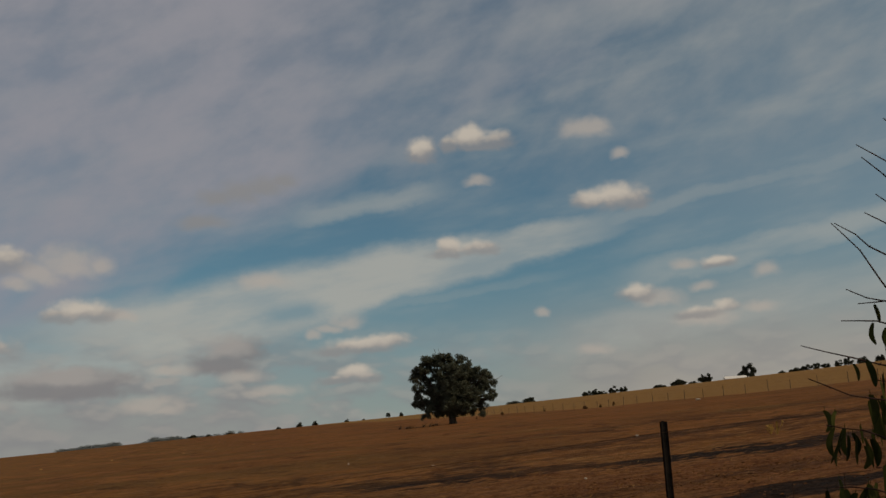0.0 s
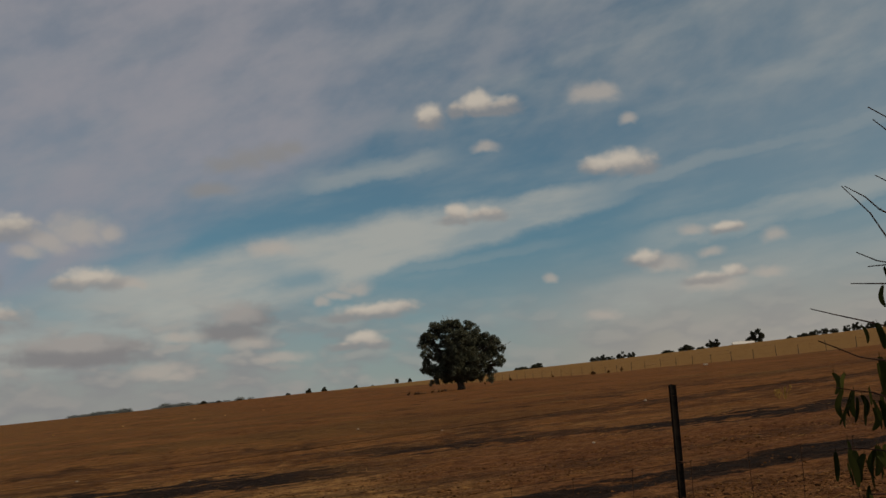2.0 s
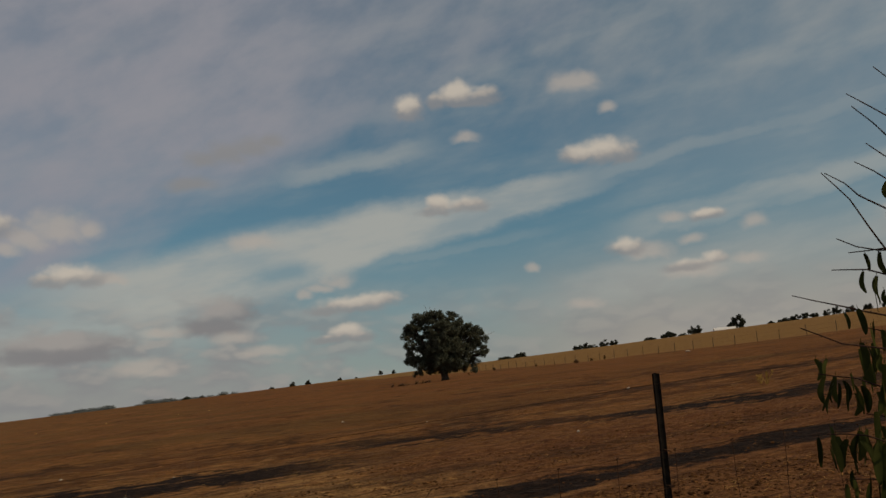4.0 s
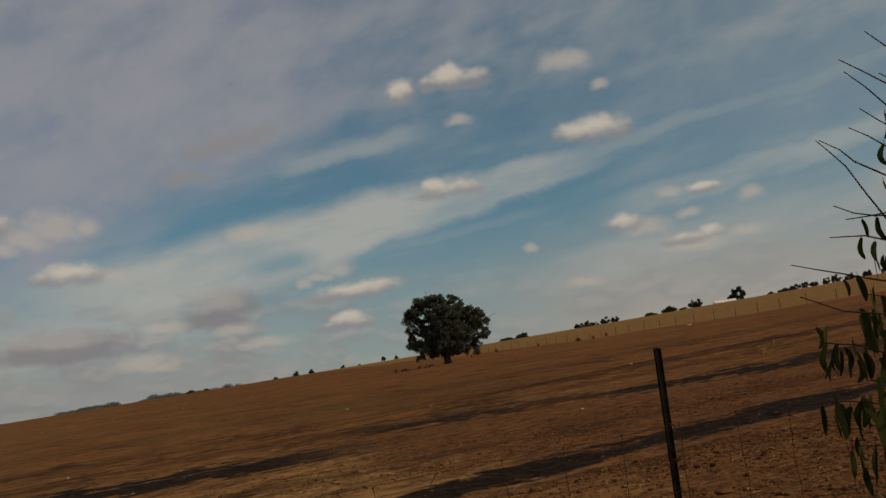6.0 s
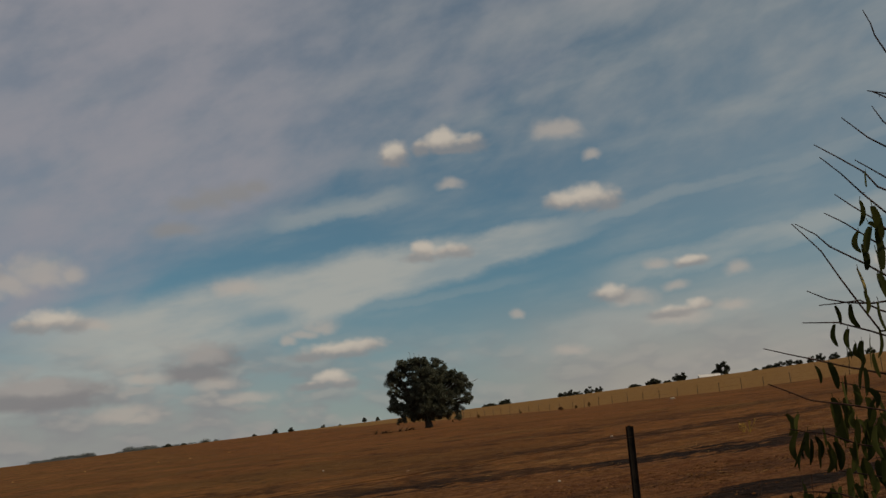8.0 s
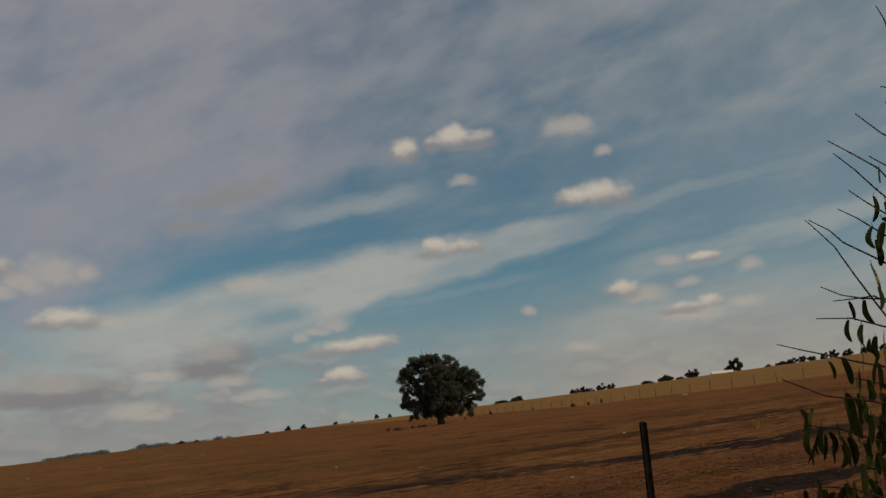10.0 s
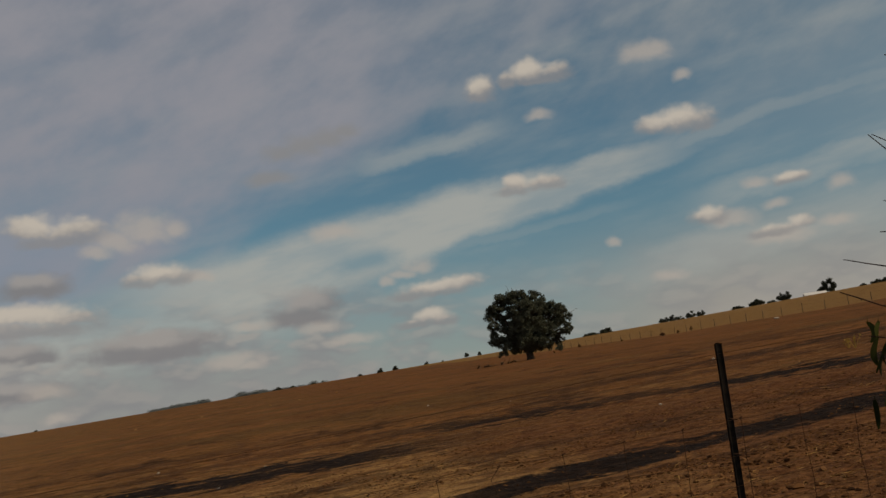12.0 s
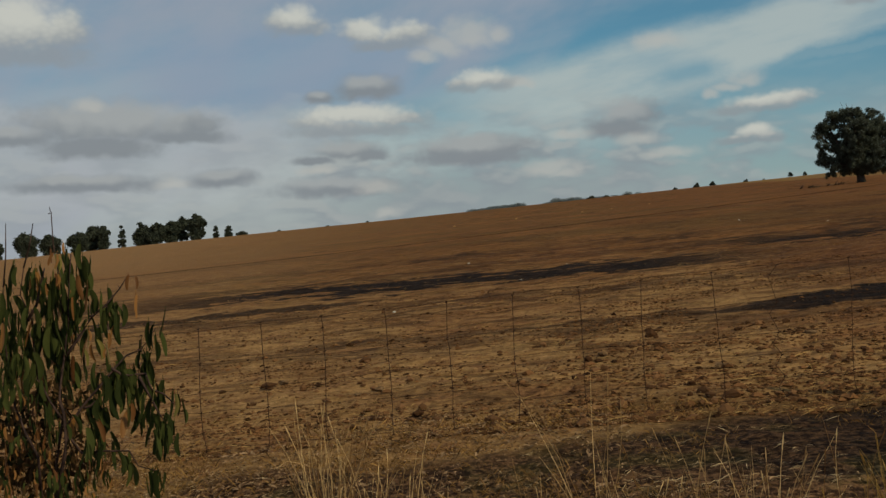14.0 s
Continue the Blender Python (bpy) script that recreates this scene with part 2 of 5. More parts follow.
# a clearer, bluer reach below the veil, and a pale bank under it
wavy = w.m("ADD", el, w.m("MULTIPLY", w.m("SUBTRACT", w.noise(w.xyz(w.m("MULTIPLY", az, 0.25), w.m("MULTIPLY", el, 0.5)), 1.0, 3.0, 0.55), 0.5), 2.4))
reach = w.m("MULTIPLY", w.m("MULTIPLY", w.ramp(wavy, 6.9, 8.3), w.ramp(wavy, 12.5, 10.0)), w.m("MULTIPLY", w.ramp(az, -25.0, -19.0), w.ramp(az, -5.0, -11.0)))
shade = w.mix(w.m("MULTIPLY", reach, 0.42), shade, (0.180, 0.236, 0.330))
bank = w.m("MULTIPLY", w.m("MULTIPLY", w.ramp(wavy, 8.0, 6.9), w.ramp(el, 0.5, 3.5, 0.35, 1.0)), w.ramp(az, -7.0, -17.0))
shade = w.mix(w.m("MULTIPLY", bank, 0.55), shade, (0.372, 0.358, 0.362))
# broken low deck towards the horizon
deck_n = w.noise(w.xyz(w.m("MULTIPLY", az, 0.42), w.m("MULTIPLY", el, 0.95)), 0.85, 2.6, 0.5)
deck_top = w.noise(w.xyz(w.m("MULTIPLY", az, 0.42), w.m("MULTIPLY", w.m("ADD", el, 0.45), 0.95)), 0.85, 2.6, 0.5)
deck = w.m("MULTIPLY", w.ramp(deck_n, 0.36, 0.62), w.ramp(el, 8.5, 4.0, 0.0, 0.85))
deck = w.m("MULTIPLY", deck, w.m("MULTIPLY", w.ramp(az, 16.0, 2.0, 0.45, 1.0), w.ramp(az, -18.0, -10.0, 0.45, 1.0)))
deck_lit = w.ramp(w.m("SUBTRACT", deck_n, deck_top), -0.05, 0.14)
shade = w.mix(deck, shade, w.mix(deck_lit, (0.212, 0.225, 0.246), (0.304, 0.302, 0.300)))
slate = w.m("MULTIPLY", w.ramp(el, 4.6, 2.4), w.m("MULTIPLY", w.ramp(az, -14.0, -8.0), w.ramp(az, 10.0, 3.0)))
shade = w.mix(w.m("MULTIPLY", slate, 0.46), shade, (0.226, 0.244, 0.258))
shade = w.mix(cover(dim, 1.5, 0.2, 0.75), shade, (0.220, 0.230, 0.245))
lit = w.ramp(w.m("ADD", grey.crest, RAGGED), 1.1, 0.3)
shade = w.mix(cover(grey, 1.42, 0.5, 0.90), shade, w.mix(lit, (0.190, 0.196, 0.212), (0.292, 0.288, 0.290)))
shade = w.mix(cover(faint, 1.38, 0.2, 0.66), shade, (0.392, 0.366, 0.342))
lit = w.ramp(w.m("ADD", white.crest, w.m("ADD", w.m("MULTIPLY", RAGGED, 0.4), w.m("MULTIPLY", SMALL_LUMPS, 0.55))), 1.45, 0.30)
body = w.m("MULTIPLY", cover(white, 1.22, 0.42, 0.95), w.ramp(lit, 0.0, 0.5, 0.70, 1.0))
shade = w.mix(body, shade, w.mix(lit, (0.228, 0.232, 0.246), (0.470, 0.445, 0.405)))
under = w.ramp(el, -1.0, -0.2)
shade = w.mix(under, (0.10, 0.07, 0.04), shade)
bg = w.put("ShaderNodeBackground")
w.wire(shade, bg.inputs[0])
w.tree.links.new(bg.outputs[0], w.put("ShaderNodeOutputWorld").inputs[0])


# ------------------------------------------------------------------ materials
def material(name, paint, rough=0.9, metal=0.0, bump=None, glow_through=None):
    """paint(n, position) gives the colour; bump(n, position) a height and its strength."""
    mt = bpy.data.materials.new(name)
    mt.use_nodes = True
    n = Nodes(mt.node_tree)
    b = mt.node_tree.nodes["Principled BSDF"]
    b.inputs["Roughness"].default_value, b.inputs["Metallic"].default_value = rough, metal
    b.inputs["Specular IOR Level"].default_value = 0.04 if rough > 0.7 else 0.2
    pos = n.put("ShaderNodeNewGeometry").outputs["Position"]
    colour = paint(n, pos)
    n.wire(colour, b.inputs["Base Color"])
    if bump:
        h, strength, dist = bump(n, pos)
        bn = n.put("ShaderNodeBump")
        bn.inputs["Strength"].default_value, bn.inputs["Distance"].default_value = strength, dist
        n.wire(h, bn.inputs["Height"])
        n.wire(bn.outputs[0], b.inputs["Normal"])
    if glow_through:
        tr = n.put("ShaderNodeBsdfTranslucent")
        n.wire(colour, tr.inputs[0])
        ms = n.put("ShaderNodeMixShader")
        ms.inputs[0].default_value = glow_through
        out = mt.node_tree.nodes["Material Output"]
        n.tree.links.new(b.outputs[0], ms.inputs[1])
        n.tree.links.new(tr.outputs[0], ms.inputs[2])
        n.tree.links.new(ms.outputs[0], out.inputs[0])
    return mt


def speckled(dark, light, scale, detail=4.0, lo=0.3, hi=0.7):
    return lambda n, p: n.mix(n.ramp(n.noise(p, scale, detail, 0.6), lo, hi), dark, light)


def varied(dark, light, spread=1.0):
    """Colour that differs from object to object and a little within each."""
    def paint(n, p):
        r = n.put("ShaderNodeObjectInfo").outputs["Random"]
        k = n.m("ADD", n.m("MULTIPLY", r, spread), n.m("MULTIPLY", n.noise(p, 60.0, 2.0), 0.35))
        return n.mix(n.ramp(k, 0.1, 1.2), dark, light)
    return paint


def by_island(dark, light):
    def paint(n, p):
        r = n.put("ShaderNodeNewGeometry").outputs["Random Per Island"]
        return n.mix(r, dark, light)
    return paint


def field_paint(n, p):
    s = n.put("ShaderNodeSeparateXYZ")
    n.wire(p, s.inputs[0])
    x, y = s.outputs[0], s.outputs[1]
    fine = n.noise(n.xyz(n.m("MULTIPLY", x, 0.7), y), 6.0, 5.0, 0.65)
    grit = n.noise(n.xyz(n.m("MULTIPLY", x, 0.7), y), 24.0, 4.0, 0.7)
    fine = n.m("ADD", n.m("MULTIPLY", fine, 0.6), n.m("MULTIPLY", grit, 0.4))
    clump = n.noise(n.xyz(n.m("MULTIPLY", x, 0.75), y), 1.1, 5.0, 0.62)
    patch = n.noise(n.xyz(n.m("MULTIPLY", x, 0.6), y), 0.32, 4.0, 0.6)
    straw = n.mix(n.ramp(fine, 0.36, 0.66), (0.182, 0.0920, 0.0330), (0.385, 0.2215, 0.0885))
    soil = n.mix(n.ramp(fine, 0.38, 0.66), (0.0872, 0.0425, 0.0158), (0.2453, 0.1297, 0.0491))
    col = n.mix(n.ramp(n.m("ADD", n.m("MULTIPLY", clump, 0.6), n.m("MULTIPLY", patch, 0.4)), 0.44, 0.62), straw, soil)
    blotch = n.noise(n.xyz(x, y), 2.6, 5.0, 0.65)
    rust = n.mix(n.ramp(fine, 0.38, 0.66), (0.1068, 0.0480, 0.0218), (0.2943, 0.1395, 0.0610))
    col = n.mix(n.ramp(blotch, 0.50, 0.66, 0.0, 0.7), col, rust)
    sheaf = n.mix(n.ramp(fine, 0.38, 0.66), (0.1853, 0.1068, 0.0382), (0.3597, 0.2180, 0.0894))
    col = n.mix(n.ramp(n.noise(n.xyz(x, y, 7.0), 1.9, 5.0, 0.65), 0.54, 0.68, 0.0, 0.6), col, sheaf)
    crumbs = n.ramp(n.noise(n.xyz(n.m("MULTIPLY", x, 0.8), y), 8.0, 4.0, 0.6), 0.58, 0.68, 0.0, 0.52)
    col = n.mix(crumbs, col, (0.040, 0.019, 0.009))
    gold = n.mix(n.ramp(fine, 0.36, 0.66), (0.150, 0.0660, 0.0212), (0.255, 0.1180, 0.0385))
    umber = n.mix(n.ramp(fine, 0.36, 0.66), (0.088, 0.0378, 0.0126), (0.165, 0.0735, 0.0235))
    mottle = n.noise(n.xyz(n.m("MULTIPLY", x, 0.16), n.m("MULTIPLY", y, 0.06)), 0.8, 6.0, 0.66)
    flecks = n.noise(n.xyz(n.m("MULTIPLY", x, 0.8), n.m("MULTIPLY", y, 0.32)), 1.0, 5.0, 0.7)
    distant = n.mix(n.ramp(n.m("ADD", n.m("MULTIPLY", mottle, 0.55), n.m("MULTIPLY", flecks, 0.45)), 0.42, 0.60), umber, gold)
    distant = n.mix(n.ramp(x, -2.0, 11.0, 0.0, 0.55), distant, n.mix(n.ramp(fine, 0.36, 0.66), (0.108, 0.0410, 0.0133), (0.190, 0.0780, 0.0245)))
    col = n.mix(n.ramp(n.m("ADD", y, n.m("MULTIPLY", n.m("SUBTRACT", patch, 0.5), 10.0)), 8.0, 21.0), col, distant)
    # rusty and olive patches
    hue = n.noise(n.xyz(n.m("MULTIPLY", x, 0.8), n.m("MULTIPLY", y, 0.45), 4.0), 0.35, 5.0, 0.65)
    tone = n.mix(n.ramp(fine, 0.36, 0.66), (0.115, 0.046, 0.0170), (0.205, 0.086, 0.0320))
    col = n.mix(n.ramp(hue, 0.52, 0.66, 0.0, 0.5), col, tone)
    tone = n.mix(n.ramp(fine, 0.36, 0.66), (0.105, 0.058, 0.0190), (0.215, 0.124, 0.0410))
    col = n.mix(n.ramp(hue, 0.46, 0.34, 0.0, 0.6), col, tone)
    specks = n.ramp(n.noise(n.xyz(n.m("MULTIPLY", x, 0.55), n.m("MULTIPLY", y, 0.30), 3.0), 1.0, 5.0, 0.72), 0.545, 0.63, 0.0, 0.75)
    col = n.mix(n.m("MULTIPLY", specks, n.ramp(y, 11.0, 24.0)), col, (0.030, 0.0135, 0.0065))
    # broken dark dashes and pale wisps of lying straw
    dashes = n.ramp(n.noise(n.xyz(n.m("MULTIPLY", x, 0.9), n.m("MULTIPLY", y, 1.7), 12.0), 1.0, 5.0, 0.66), 0.53, 0.63, 0.0, 0.72)
    dashes = n.m("MULTIPLY", dashes, n.m("MULTIPLY", n.ramp(y, 7.0, 10.0), n.ramp(y, 70.0, 25.0)))
    col = n.mix(dashes, col, (0.046, 0.022, 0.0105))
    pale_straw = n.ramp(n.noise(n.xyz(n.m("MULTIPLY", x, 0.8), n.m("MULTIPLY", y, 1.1), 17.0), 1.0, 5.0, 0.70), 0.57, 0.70, 0.0, 0.5)
    col = n.mix(n.m("MULTIPLY", pale_straw, n.m("MULTIPLY", n.ramp(y, 7.0, 11.0), n.ramp(y, 70.0, 25.0))), col, (0.33, 0.185, 0.072))
    drift = n.ramp(n.noise(n.xyz(n.m("MULTIPLY", x, 0.12), n.m("MULTIPLY", y, 0.09), 21.0), 1.0, 5.0, 0.64), 0.50, 0.66, 0.0, 0.45)
    col = n.mix(n.m("MULTIPLY", drift, n.ramp(y, 16.0, 30.0)), col, (0.058, 0.030, 0.0125))
    # short rows of cut straw with dark soil between them
    rows = n.noise(n.xyz(n.m("MULTIPLY", x, 1.5), n.m("MULTIPLY", y, 5.0), 31.0), 1.0, 4.0, 0.6)
    lying = n.m("MULTIPLY", n.ramp(y, 5.0, 7.0), n.ramp(y, 34.0, 15.0))
    col = n.mix(n.m("MULTIPLY", n.ramp(rows, 0.54, 0.62, 0.0, 0.62), lying), col, (0.062, 0.031, 0.0135))
    col = n.mix(n.m("MULTIPLY", n.ramp(rows, 0.45, 0.37, 0.0, 0.50), lying), col, (0.350, 0.200, 0.080))
    # broad olive-brown sweeps up the slope
    sweep = n.noise(n.xyz(n.m("MULTIPLY", x, 0.05), n.m("MULTIPLY", y, 0.11), 37.0), 1.0, 5.0, 0.64)
    olive = n.mix(n.ramp(fine, 0.36, 0.66), (0.070, 0.040, 0.0135), (0.140, 0.080, 0.0270))
    col = n.mix(n.m("MULTIPLY", n.ramp(sweep, 0.47, 0.58, 0.0, 0.48), n.m("MULTIPLY", n.ramp(y, 18.0, 30.0), n.ramp(x, 14.0, 4.0))), col, olive)
    # paler, sandier stubble where the paddock falls away
    sand = n.mix(n.ramp(fine, 0.36, 0.66), (0.205, 0.108, 0.044), (0.39, 0.225, 0.100))
    falls = n.m("ADD", n.m("DIVIDE", x, n.m("ADD", y, 6.0)), n.m("MULTIPLY", n.m("SUBTRACT", mottle, 0.5), 0.5))
    col = n.mix(n.ramp(falls, -0.06, -0.48, 0.0, 0.62), col, sand)
    # the paddock behind the far fence is paler
    pale = n.mix(n.ramp(clump, 0.3, 0.7), (0.1500, 0.0815, 0.0280), (0.2350, 0.1340, 0.0490))
    over = n.m("MULTIPLY", n.ramp(x, 50.0, 51.5), n.ramp(y, 40.0, 60.0))
    col = n.mix(over, col, pale)
    # dark ragged strips, parallel to the fence
    meander = n.m("MULTIPLY", n.m("SUBTRACT", n.noise(n.xyz(n.m("MULTIPLY", x, 0.25), n.m("MULTIPLY", y, 0.25)), 1.0, 3.0, 0.55), 0.5), 0.9)
    yy = n.m("ADD", y, meander)
    torn = n.noise(n.xyz(n.m("MULTIPLY", x, 0.55), n.m("MULTIPLY", y, 1.5)), 1.0, 6.0, 0.68)
    shreds = n.noise(n.xyz(n.m("MULTIPLY", x, 1.6), n.m("MULTIPLY", y, 4.2), 9.0), 1.0, 4.0, 0.62)
    ragged = n.m("ADD", n.ramp(torn, 0.34, 0.66, -0.75, 0.75), n.ramp(shreds, 0.34, 0.66, -0.65, 0.65))
    ragged = n.m("ADD", ragged, n.m("MULTIPLY", n.m("SUBTRACT", grit, 0.5), 0.8))
    fits = n.noise(n.xyz(n.m("MULTIPLY", x, 0.30), n.m("MULTIPLY", y, 0.2), 5.0), 1.0, 3.0, 0.55)
    stripes = None
    for at, half, top, tear in (
            (n.ramp(x, 1.0, 7.0, 9.0, 10.2), n.ramp(x, 0.5, 3.5, 0.20, 0.50), n.ramp(n.m("ADD", x, n.m("MULTIPLY", fits, 2.0)), 0.9, 3.4, 0.45, 1.0), 0.50),
            (n.ramp(x, -6.0, 3.0, 17.0, 15.8), 1.2, n.m("MULTIPLY", n.ramp(x, -7.5, -4.5, 0.55, 1.0), n.ramp(x, 4.4, 1.2)), 0.95),
            (13.6, 0.42, n.ramp(x, -1.6, -3.2, 0.0, 0.85), 0.9),
            (n.ramp(x, 2.5, 11.0, 19.2, 15.6), 1.0, n.m("MULTIPLY", n.ramp(x, 1.2, 4.2), n.ramp(fits, 0.36, 0.54, 0.65, 1.0)), 0.9),
            (n.ramp(x, -7.5, 4.5, 18.8, 20.6), 0.6, 0.42, 1.0), (24.0, 1.0, n.ramp(x, 4.0, 11.0, 0.3, 0.65), 1.1), (8.5, 0.22, 0.35, 1.0),
            (12.4, 0.4, 0.42, 1.0), (34.0, 2.0, n.ramp(x, 4.0, 14.0, 0.15, 0.45), 1.0)):
        d = n.m("DIVIDE", n.m("ABSOLUTE", n.m("SUBTRACT", yy, at)), half)
        f = n.m("MULTIPLY", n.ramp(n.m("ADD", d, n.m("MULTIPLY", ragged, tear)), 1.18, 0.82), top)
        stripes = f if stripes is None else n.m("MAXIMUM", stripes, f)
    stripe_tone = n.mix(n.ramp(fine, 0.42, 0.70), (0.0110, 0.0075, 0.0058), (0.0440, 0.0250, 0.0160))
    # thin dark furrow lines
    furrow = n.ramp(n.noise(n.xyz(n.m("MULTIPLY", x, 0.20), n.m("MULTIPLY", y, 2.4), 2.0), 1.0, 5.0, 0.65), 0.57, 0.65, 0.0, 0.5)
    furrow = n.m("MULTIPLY", furrow, n.m("MULTIPLY", n.ramp(y, 6.0, 8.5), n.ramp(y, 26.0, 14.0)))
    col = n.mix(furrow, col, (0.050, 0.024, 0.011))
    # redder bare soil towards the shrubs
    bare = n.mix(n.ramp(fine, 0.38, 0.66), (0.057, 0.0215, 0.0095), (0.172, 0.070, 0.028))
    col = n.mix(n.m("MULTIPLY", n.ramp(n.m("ADD", x, n.m("MULTIPLY", clump, 2.0)), 2.8, 5.0, 0.0, 0.8), n.ramp(y, 21.0, 13.0)), col, bare)
    col = n.mix(stripes, col, stripe_tone)
    # leaf litter and dark soil on the verge, with roadside shade painted in
    edge = n.m("ADD", y, n.m("MULTIPLY", n.m("SUBTRACT", n.noise(n.xyz(n.m("MULTIPLY", x, 0.7), y), 0.8, 4.0), 0.5), 1.6))
    verge = n.ramp(n.m("SUBTRACT", edge, n.m("MULTIPLY", x, 0.16)), 4.84, 4.38)
    bits = n.ramp(n.noise(p, 26.0, 5.0, 0.75), 0.43, 0.62)
    litter = n.mix(bits, (0.030, 0.0150, 0.0080), (0.205, 0.108, 0.050))
    tufty = n.mix(bits, (0.050, 0.036, 0.011), (0.190, 0.135, 0.050))
    litter = n.mix(n.ramp(n.noise(n.xyz(x, y, 6.0), 2.2, 4.0, 0.6), 0.50, 0.62, 0.0, 0.7), litter, tufty)
    # near-black litter colour stands in for the shade of roadside trees
    shaded_litter = n.mix(bits, (0.0085, 0.0060, 0.0050), (0.0350, 0.0195, 0.0130))
    verge_shade = n.m("MULTIPLY", n.ramp(n.m("ADD", x, n.m("MULTIPLY", clump, 1.6)), 0.7, 2.1), n.ramp(n.m("SUBTRACT", n.m("ADD", y, n.m("MULTIPLY", clump, 1.2)), n.ramp(x, 1.2, 2.0, 4.35, 3.5)), 0.0, 0.8))
    litter = n.mix(n.m("MULTIPLY", verge_shade, n.ramp(x, 0.9, 1.9, 0.4, 1.0)), litter, shaded_litter)
    # the same painted shade, fainter, further left along the fence
    shade_fringe = n.m("MULTIPLY", n.ramp(n.m("ADD", x, clump), -1.2, -0.2), n.ramp(n.m("ADD", y, n.m("MULTIPLY", clump, 0.8)), 4.0, 4.5, 0.0, 0.36))
    litter = n.mix(shade_fringe, litter, shaded_litter)
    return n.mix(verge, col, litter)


def field_bump(n, p):
    a = n.noise(p, 9.0, 6.0, 0.65)
    b = n.noise(p, 1.6, 4.0, 0.6)
    return n.m("ADD", n.m("MULTIPLY", a, 0.6), b), 1.0, 0.11


M_FIELD = material("field", field_paint, 0.95, bump=field_bump)
M_CLOD = material("clod", by_island((0.024, 0.0112, 0.005), (0.185, 0.086, 0.034)), 0.95)
M_LUMP = material("soil_lump", varied((0.050, 0.023, 0.010), (0.19, 0.095, 0.042)), 0.95, bump=lambda n, p: (n.noise(p, 70.0, 4.0, 0.6), 0.6, 0.01))
M_STRAW = material("straw", by_island((0.15, 0.08, 0.028), (0.46, 0.28, 0.10)), 0.9)
M_STALK = material("bleached_stalk", by_island((0.20, 0.12, 0.05), (0.62, 0.45, 0.24)), 0.9)
M_STONE = material("stone", speckled((0.07, 0.04, 0.02), (0.20, 0.12, 0.06), 40.0), 0.95)
M_PALE = material("pale_stone", speckled((0.30, 0.26, 0.20), (0.55, 0.50, 0.42), 15.0), 0.9)
M_SANDY = material("sandy_stone", speckled((0.30, 0.17, 0.06), (0.52, 0.33, 0.13), 15.0), 0.9)
M_LITTER = material("litter", by_island((0.026, 0.014, 0.007), (0.36, 0.225, 0.12)), 0.9)
M_GRASS = material("dry_grass", varied((0.20, 0.095, 0.032), (0.74, 0.51, 0.24)), 0.8, glow_through=0.25)
M_TUFT = material("golden_grass", varied((0.20, 0.105, 0.024), (0.52, 0.33, 0.095)), 0.8, glow_through=0.3)
M_DRY = material("trodden_grass", by_island((0.075, 0.038, 0.012), (0.40, 0.225, 0.075)), 0.9)
M_BARK = material("bark", speckled((0.028, 0.022, 0.017), (0.085, 0.068, 0.052), 6.0), 0.95)
M_DEAD = material("dead_wood", speckled((0.05, 0.03, 0.018), (0.17, 0.10, 0.055), 5.0), 0.95)
# greens lifted to carry the haze in front of the shade tree
M_CROWN = material("crown_leaves", by_island((0.050, 0.058, 0.040), (0.104, 0.114, 0.078)), 0.6, glow_through=0.3)
# crest foliage, lightened a little in colour for haze
M_FAR = material("far_leaves", by_island((0.026, 0.031, 0.023), (0.070, 0.077, 0.053)), 0.8)
# aerial haze is mixed into this leaf colour, hence the pale blue-grey
M_WOOD = material("hazed_leaves", by_island((0.115, 0.135, 0.145), (0.15, 0.17, 0.175)), 0.9)
M_RUSSET = material("dead_leaves", by_island((0.06, 0.035, 0.02), (0.17, 0.085, 0.04)), 0.9)
M_WEED = material("weed", by_island((0.18, 0.12, 0.03), (0.40, 0.27, 0.07)), 0.9)
M_TWIG = material("twig_bark", speckled((0.022, 0.014, 0.012), (0.075, 0.045, 0.035), 40.0), 0.8)
M_LEAF = material("green_leaf", varied((0.017, 0.022, 0.006), (0.054, 0.061, 0.016)), 0.75, glow_through=0.3)
# the same green scaled up, so the left shrub looks more brightly lit
M_LEAF_LIT = material("lit_green_leaf", varied((0.022, 0.028, 0.008), (0.070, 0.078, 0.021)), 0.75, glow_through=0.3)
M_YELLOW = material("turning_leaf", varied((0.14, 0.12, 0.03), (0.30, 0.23, 0.06)), 0.5, glow_through=0.3)
M_ORANGE = material("orange_leaf", varied((0.13, 0.050, 0.016), (0.30, 0.135, 0.036)), 0.55, glow_through=0.3)
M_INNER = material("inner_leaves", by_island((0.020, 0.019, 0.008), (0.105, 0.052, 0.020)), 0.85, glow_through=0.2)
M_POST = material("painted_steel", speckled((0.004, 0.004, 0.004), (0.016, 0.012, 0.010), 30.0), 0.75, 0.0)
M_WIRE = material("rusty_wire", speckled((0.022, 0.013, 0.009), (0.075, 0.04, 0.026), 80.0), 0.8, 0.0)
M_TIMBER = material("weathered_timber", speckled((0.07, 0.05, 0.035), (0.17, 0.125, 0.085), 9.0), 0.95)
M_ROOF = material("white_roof", speckled((0.60, 0.58, 0.55), (0.72, 0.70, 0.67), 2.0), 0.5)
M_WALL = material("shed_wall", speckled((0.45, 0.42, 0.38), (0.58, 0.55, 0.50), 2.0), 0.8)
# scrub colour with the blue-grey of distance haze painted in
M_HILL = material("hazed_scrub", speckled((0.085, 0.10, 0.105), (0.115, 0.125, 0.12), 0.03), 0.95)


